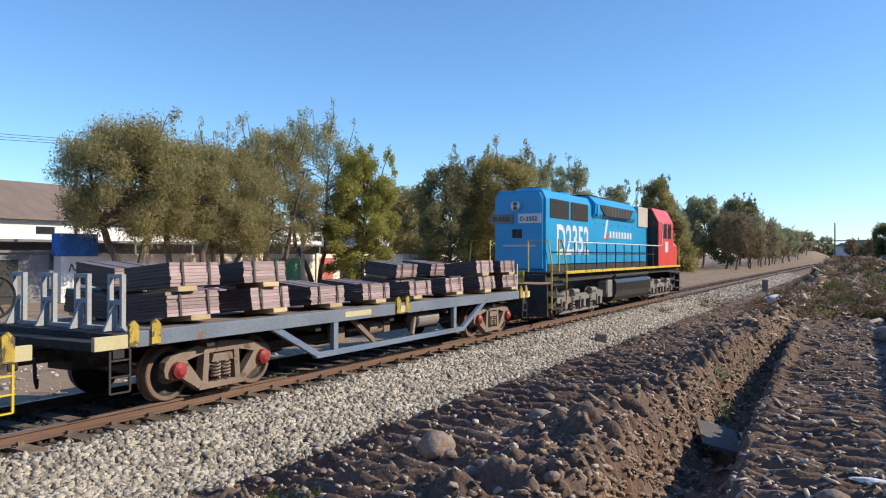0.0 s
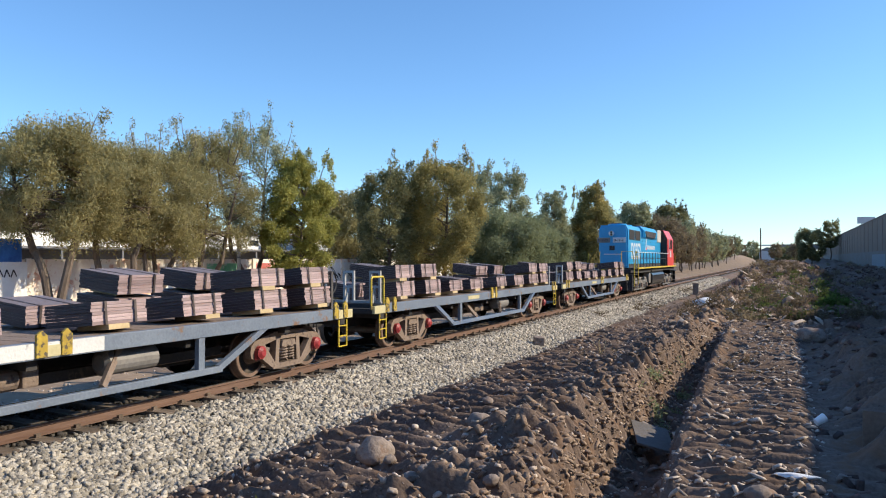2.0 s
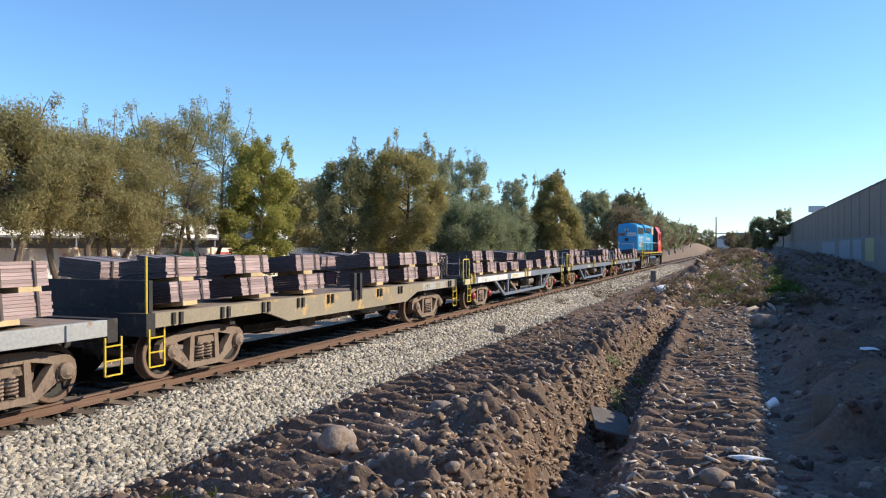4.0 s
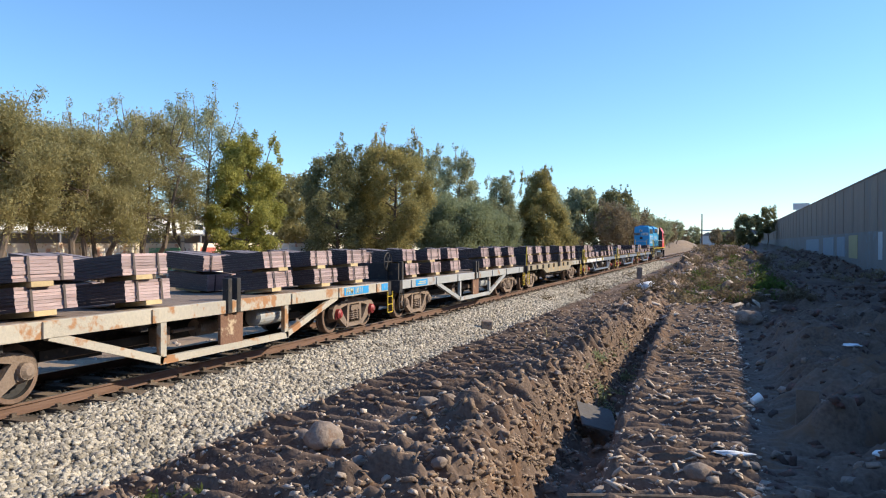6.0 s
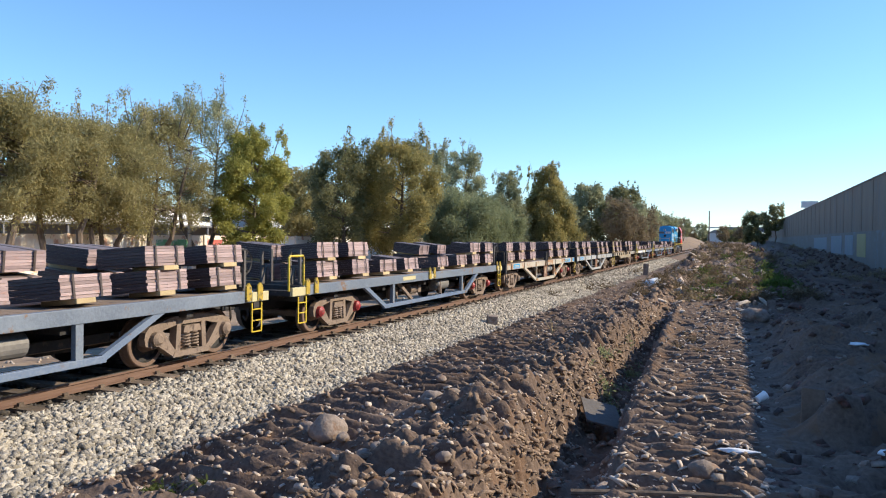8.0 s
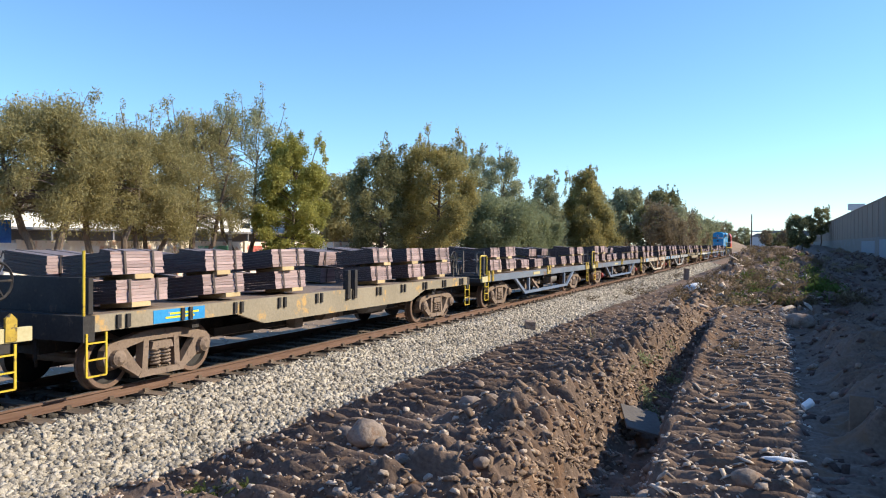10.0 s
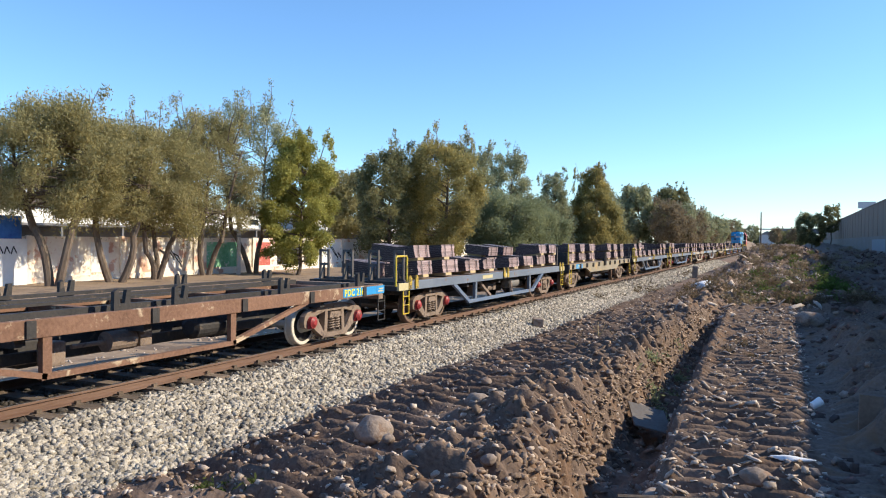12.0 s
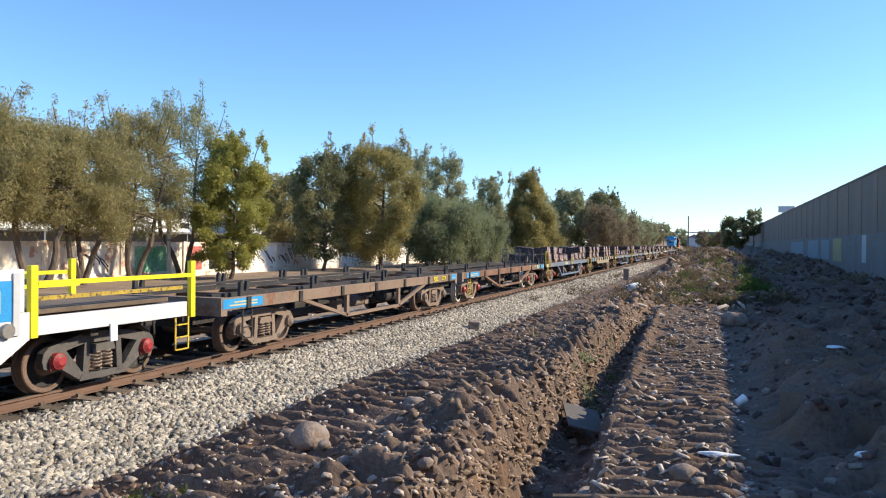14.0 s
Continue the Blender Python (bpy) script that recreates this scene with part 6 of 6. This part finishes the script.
    for y0, y1, z0, z1 in ((7.85, 8.5, 0.55, 1.25), (14.45, 14.85, 0.5, 1.2), (7.7, 7.8, 0.7, 1.2)):
        part("equipment_box", box(B(), 0.95, 1.32, y0, y1, z0, z1, 0.03), M["tank"], loco)
    part("sand_pipe", pipe(B(), [(1.35, 1.9, 1.3), (1.3, 1.95, 0.7), (0.95, 1.7, 0.15)], 0.03, 6), M["tank"], loco)
    part("brake_pipe", pipe(B(), [(1.3, 2.6, 1.36), (1.3, 8.4, 1.36)], 0.03, 6), M["black"], loco)
    loco_bogie(loco, 4.95)
    loco_bogie(loco, 17.45)
    # side railing
    part("hand_rail", pipe(B(), [(1.48, 2.6, 2.72), (1.48, 15.5, 2.72)], 0.024, 7), M["white"], loco, "white long hand rail")
    part("hand_rail", pipe(B(), [(1.48, 3.1, 2.3), (1.48, 15.0, 2.3)], 0.018, 6), M["black"], loco)
    for i in range(10):
        y = 3.4 + i * 1.25
        part("stanchion", pipe(B(), [(1.48, y, 1.7), (1.48, y, 2.72)], 0.024, 6), M["black"], loco)
    part("hand_rail", pipe(B(), [(1.5, 15.4, 2.7), (1.54, 16.2, 2.75), (1.54, 16.5, 3.9)], 0.024, 7), M["white"], loco)
    # rear platform rails and steps
    part("corner_rail", pipe(B(), [(1.5, 2.5, 0.6), (1.5, 2.5, 1.9), (1.45, 2.2, 2.75), (1.45, 1.9, 2.8), (1.45, 1.9, 1.7)], 0.028, 7), M["yellow"], loco, "bent yellow corner rail")
    part("corner_rail", pipe(B(), [(1.5, 1.1, 0.5), (1.5, 1.1, 2.0), (1.4, 1.05, 2.75), (0.7, 1.05, 2.75), (0.7, 1.05, 1.7)], 0.028, 7), M["yellow"], loco, "bent yellow corner rail")
    part("corner_rail", pipe(B(), [(-1.5, 1.1, 0.5), (-1.5, 1.1, 2.0), (-1.4, 1.05, 2.75), (-0.7, 1.05, 2.75), (-0.7, 1.05, 1.7)], 0.028, 7), M["yellow"], loco, "bent yellow corner rail")
    for y0, y1 in ((1.1, 2.4), (19.6, 20.9)):
        for k, z in enumerate((0.45, 0.85, 1.25)):
            part("step", box(B(), 1.2, 1.5, y0 + 0.1, y1 - 0.1, z, z + 0.05), M["black"], loco)
        part("step_side", box(B(), 1.15, 1.19, y0, y1, 0.4, 1.3), M["black"], loco)
    part("pilot", box(B(), -1.4, 1.4, 0.95, 1.08, 0.25, 1.3), M["black"], loco)
    part("pilot", box(B(), -1.4, 1.4, 20.92, 21.05, 0.25, 1.3), M["black"], loco)
    part("front_rail", pipe(B(), [(1.4, 20.9, 1.7), (1.4, 20.9, 2.75), (0.5, 20.95, 2.75)], 0.028, 7), M["yellow"], loco)
    part("buffer_plate", box(B(), -0.6, 0.6, 0.9, 0.949, 1.35, 1.75), M["yellow"], loco)
    part("mirror_bracket", box(B(), 1.5, 1.95, 18.3, 18.36, 3.6, 3.64), M["black"], loco)
    for y0, y1 in ((-0.02, 1.0), (21.05, 22.0)):
        part("coupler", box(B(), -0.15, 0.15, y0, y1, 0.7, 0.95, 0.04), M["black"], loco)
    for x in (-0.5, 0.45, 0.7):
        part("air_hose", pipe(B(), [(x, 0.94, 1.0), (x, 0.7, 0.8), (x, 0.6, 0.5), (x, 0.8, 0.4)], 0.03, 6), M["black"], loco)
    return loco


# ---- white service wagon ----
def service_wagon(L):
    w = tagged(new("service_wagon"), "white flat wagon with bright yellow rails and a blue side panel", "flat wagon", "wagons of the train")
    for s in (-1, 1):
        x0, x1 = sorted((s * 1.36, s * 1.45))
        part("side_sill", box(B(), x0, x1, L - 4.0, L - 0.7, 0.96, 1.22, 0.01), M["white"], w, "white painted side sill")
        part("side_sill", prism(B(), [(0.5, 0.96), (L - 5.5, 0.5), (L - 4.6, 0.55), (L - 4.02, 0.92), (L - 4.02, 1.3), (0.5, 1.3)], x0, x1), M["white"], w, "white painted side sill")
        for y in (L - 0.55, L - 3.95):
            part("corner_post", box(B(), x0 + 0.02, x1 + 0.02, y - 0.06, y + 0.06, 0.93, 1.95, 0.01), M["bright_yellow"], w, "bright yellow post")
        part("top_rail", box(B(), s * 1.44 - 0.03, s * 1.44 + 0.03, L - 3.88, L - 0.62, 1.66, 1.73), M["bright_yellow"], w, "bright yellow rail")
        part("side_board", box(B(), x0, x1, L - 9.5, L - 4.1, 1.304, 1.9, 0.01), M["white"], w, "white side board")
        p = part("blue_panel", box(B(), s * 1.453 - 0.003, s * 1.453 + 0.003, L - 5.2, L - 4.25, 1.2, 1.75), M["label_blue"], w, "blue panel with yellow lettering")
    part("mid_rail", box(B(), 1.3, 1.36, L - 3.8, L - 0.7, 1.44, 1.5), M["bracket"], w)
    lettering("1", 0.42, M["bright_yellow"], w, pose(1.458, L - 4.62, 1.32) @ FACE_X)
    part("cross_rail", box(B(), -1.35, 1.35, L - 3.97, L - 3.91, 1.76, 1.83), M["bright_yellow"], w, "bright yellow cross rail")
    part("inner_rail", box(B(), -1.0, -0.94, L - 3.8, L - 0.8, 1.45, 1.52), M["bright_yellow"], w)
    part("sleeper_load", box(B(), -1.2, 1.2, L - 3.7, L - 0.9, 1.23, 1.3), M["sleeper"], w)
    deck(w, L, 0.6)
    underframe(w, L, M["white"], 0.5)
    part("door_latch", rod(B(), (1.46, L - 4.4, 1.08), (1.52, L - 4.4, 1.08), 0.1, 10), M["tank"], w)
    part("door_bar", box(B(), 1.455, 1.48, L - 4.3, L - 4.2, 1.0, 1.85), M["board_grey"], w)
    part("sill_bracket", box(B(), 1.452, 1.475, L - 2.55, L - 2.4, 0.72, 1.0), M["white"], w)
    add_bogie(w, 2.35, M["grey_bogie"], M["red"])
    add_bogie(w, L - 2.35, M["grey_bogie"], M["red"])
    couplers(w, L)
    part("end_beam", box(B(), -1.35, 1.35, L - 0.7, L - 0.5, 0.85, 1.2), M["black"], w)
    part("end_beam", box(B(), -1.35, 1.35, 0.3, 0.5, 0.85, 1.2), M["black"], w)
    ladder(w, L - 0.85, 0.38, 0.95, 0.34, 3, "yellow")
    return w


# ---- marshal the train: rear ends of the vehicles at the start ----
ride(locomotive(), XC, 22.0)
REAR = [6.1, -10.45, -27.0, -41.8, -56.75, -71.95, -88.7, -105.1, -120.2, -136.7, -151.8, -166.6, -182.2]
FRONT = [22.0] + REAR
LEN = [a - b for a, b in zip(FRONT, REAR)]
A = ([0.95, 0.95, 0.85, 0.85, 0.85, 0.9, 0.9, 0.9], [0.92, 0.92, 0, 0, 0, 0, 0.85, 0.85], [0.9, 0, 0, 0, 0, 0.85, 0.85, 0])
A2 = ([0.95, 0.95, 0.8, 0.8, 0.85, 0.9, 0.9, 0.9], [0.85, 0.9, 0, 0, 0, 0, 0.85, 0.85], [0, 0.9, 0, 0, 0, 0.85, 0.85, 0])
NUDGE = {0: -0.15, 6: 0.2, 7: 0.3}     # slack in the couplings
BLUE = "blue-grey flat wagon with side trusses carrying copper plate stacks"
for k, rear in enumerate(REAR):
    L = round(LEN[k], 2)
    if k in (0, 1, 2, 6, 7, 9):
        w = truss_wagon("flat_wagon", L, ("blue_paint", "blue_chord") if k != 2 else ("blue_paint", "blue_paint"), k > 0, k == 2, BLUE if k != 2 else "grey flat wagon with whitewashed sill carrying copper plate stacks", "grey_paint" if k < 2 else "grey_bogie", "bogie" if k == 7 else "red")
        load_truss(rear + NUDGE.get(k, 0.0), L, A if k % 2 == 0 else A2)
    elif k in (3, 8):
        w = beam_wagon("flat_wagon", L, "olive_paint", "tan flat wagon with solid side beams carrying copper plate stacks" if k == 3 else "olive flat wagon with solid side beams carrying copper plate stacks", "PFT 250" if k == 3 else "")
        load_flat(rear, L, 1.22)
    elif k == 4:
        w = belly_wagon("flat_wagon", L, "grey_paint", [(1.5, 2.45, 2)], (), "grey flat wagon with belly truss carrying copper plate stacks")
        load_flat(rear, L)
    elif k == 5:
        w = belly_wagon("flat_wagon", L, "tan_paint", [(1.5, 2.45, 2), (L - 3.1, L - 1.75, 0), (L - 0.95, L - 0.55, 0)], [("PPM 1011", L - 3.02, "cream")], "faded rusty flat wagon with belly truss carrying copper plate stacks", caps="red")
        load_flat(rear, L)
    elif k == 10:
        w = belly_wagon("flat_wagon", L, "rust_paint", [(0.85, 2.5, 2), (L - 2.1, L - 0.62, 0), (L - 0.6, L - 0.25, 2)], [("PDC 216", L - 2.06, "bright_yellow")], "empty rust-brown flat wagon with blue name plates and red axle boxes", True, "red", True)
    elif k == 11:
        w = belly_wagon("flat_wagon", L, "dust_rust", [(0.35, 1.72, 2), (L - 0.95, L - 0.45, 1)], [("PDC", L - 2.8, "bright_yellow"), ("279", L - 1.95, "bright_yellow")], "empty dusty brown flat wagon with open deck beams", True)
    else:
        w = service_wagon(L)
    ride(w, XC, rear + NUDGE.get(k, 0.0))


# ---- sleepers ----
def build_sleepers():
    def one():
        bm = box(B(), -1.37, 1.37, -0.12, 0.12, -0.33, -0.162)
        for s in (-1, 1):
            box(bm, s * 0.872 - 0.16, s * 0.872 + 0.16, -0.09, 0.09, -0.161, -0.15)
            for d in (-0.11, 0.11):
                box(bm, s * 0.872 + d - 0.025, s * 0.872 + d + 0.025, -0.05, 0.03, -0.15, -0.1)
        return mesh_of("sleeper", bm, M["sleeper"])
    r = random.Random(4)
    me = one()
    for i in range(290):
        link("sleeper", me, track, "", pose(XC + r.uniform(-0.04, 0.04), 3.0 + i * 0.685 + r.uniform(-0.03, 0.03), r.uniform(-0.012, 0.004), 0, 0, r.uniform(-1.5, 1.5)))
    bm = B()
    for i in range(290, 520):
        box(bm, XC - 1.37, XC + 1.37, 2.88 + i * 0.685, 3.12 + i * 0.685, -0.33, -0.165)
    for i in range(40):
        y = 2.3 - i * 0.685
        box(bm, XC - 1.37, XC + 1.37, y - 0.12, y + 0.12, -0.33, -0.165)
    tagged(part("sleepers", bm, M["sleeper"], track), kind="stuff")


build_sleepers()


# ---- what moves ----
def motions():
    times = [0.0, 3.5, 7.0, 10.5, CLIP]
    for ob, x, y, z, lean, turn in MOVERS:
        walk(ob, [(t, pose(x, y + SPEED * t, z, 0, lean, turn)) for t in times])
    steps = [i / FPS for i in range(int(CLIP * FPS) + 1)]
    for ob, y, z, radius in WHEELS:
        walk(ob, [(t, pose(0, y, z, -math.degrees(SPEED * t / radius), 0, 0)) for t in steps])


motions()
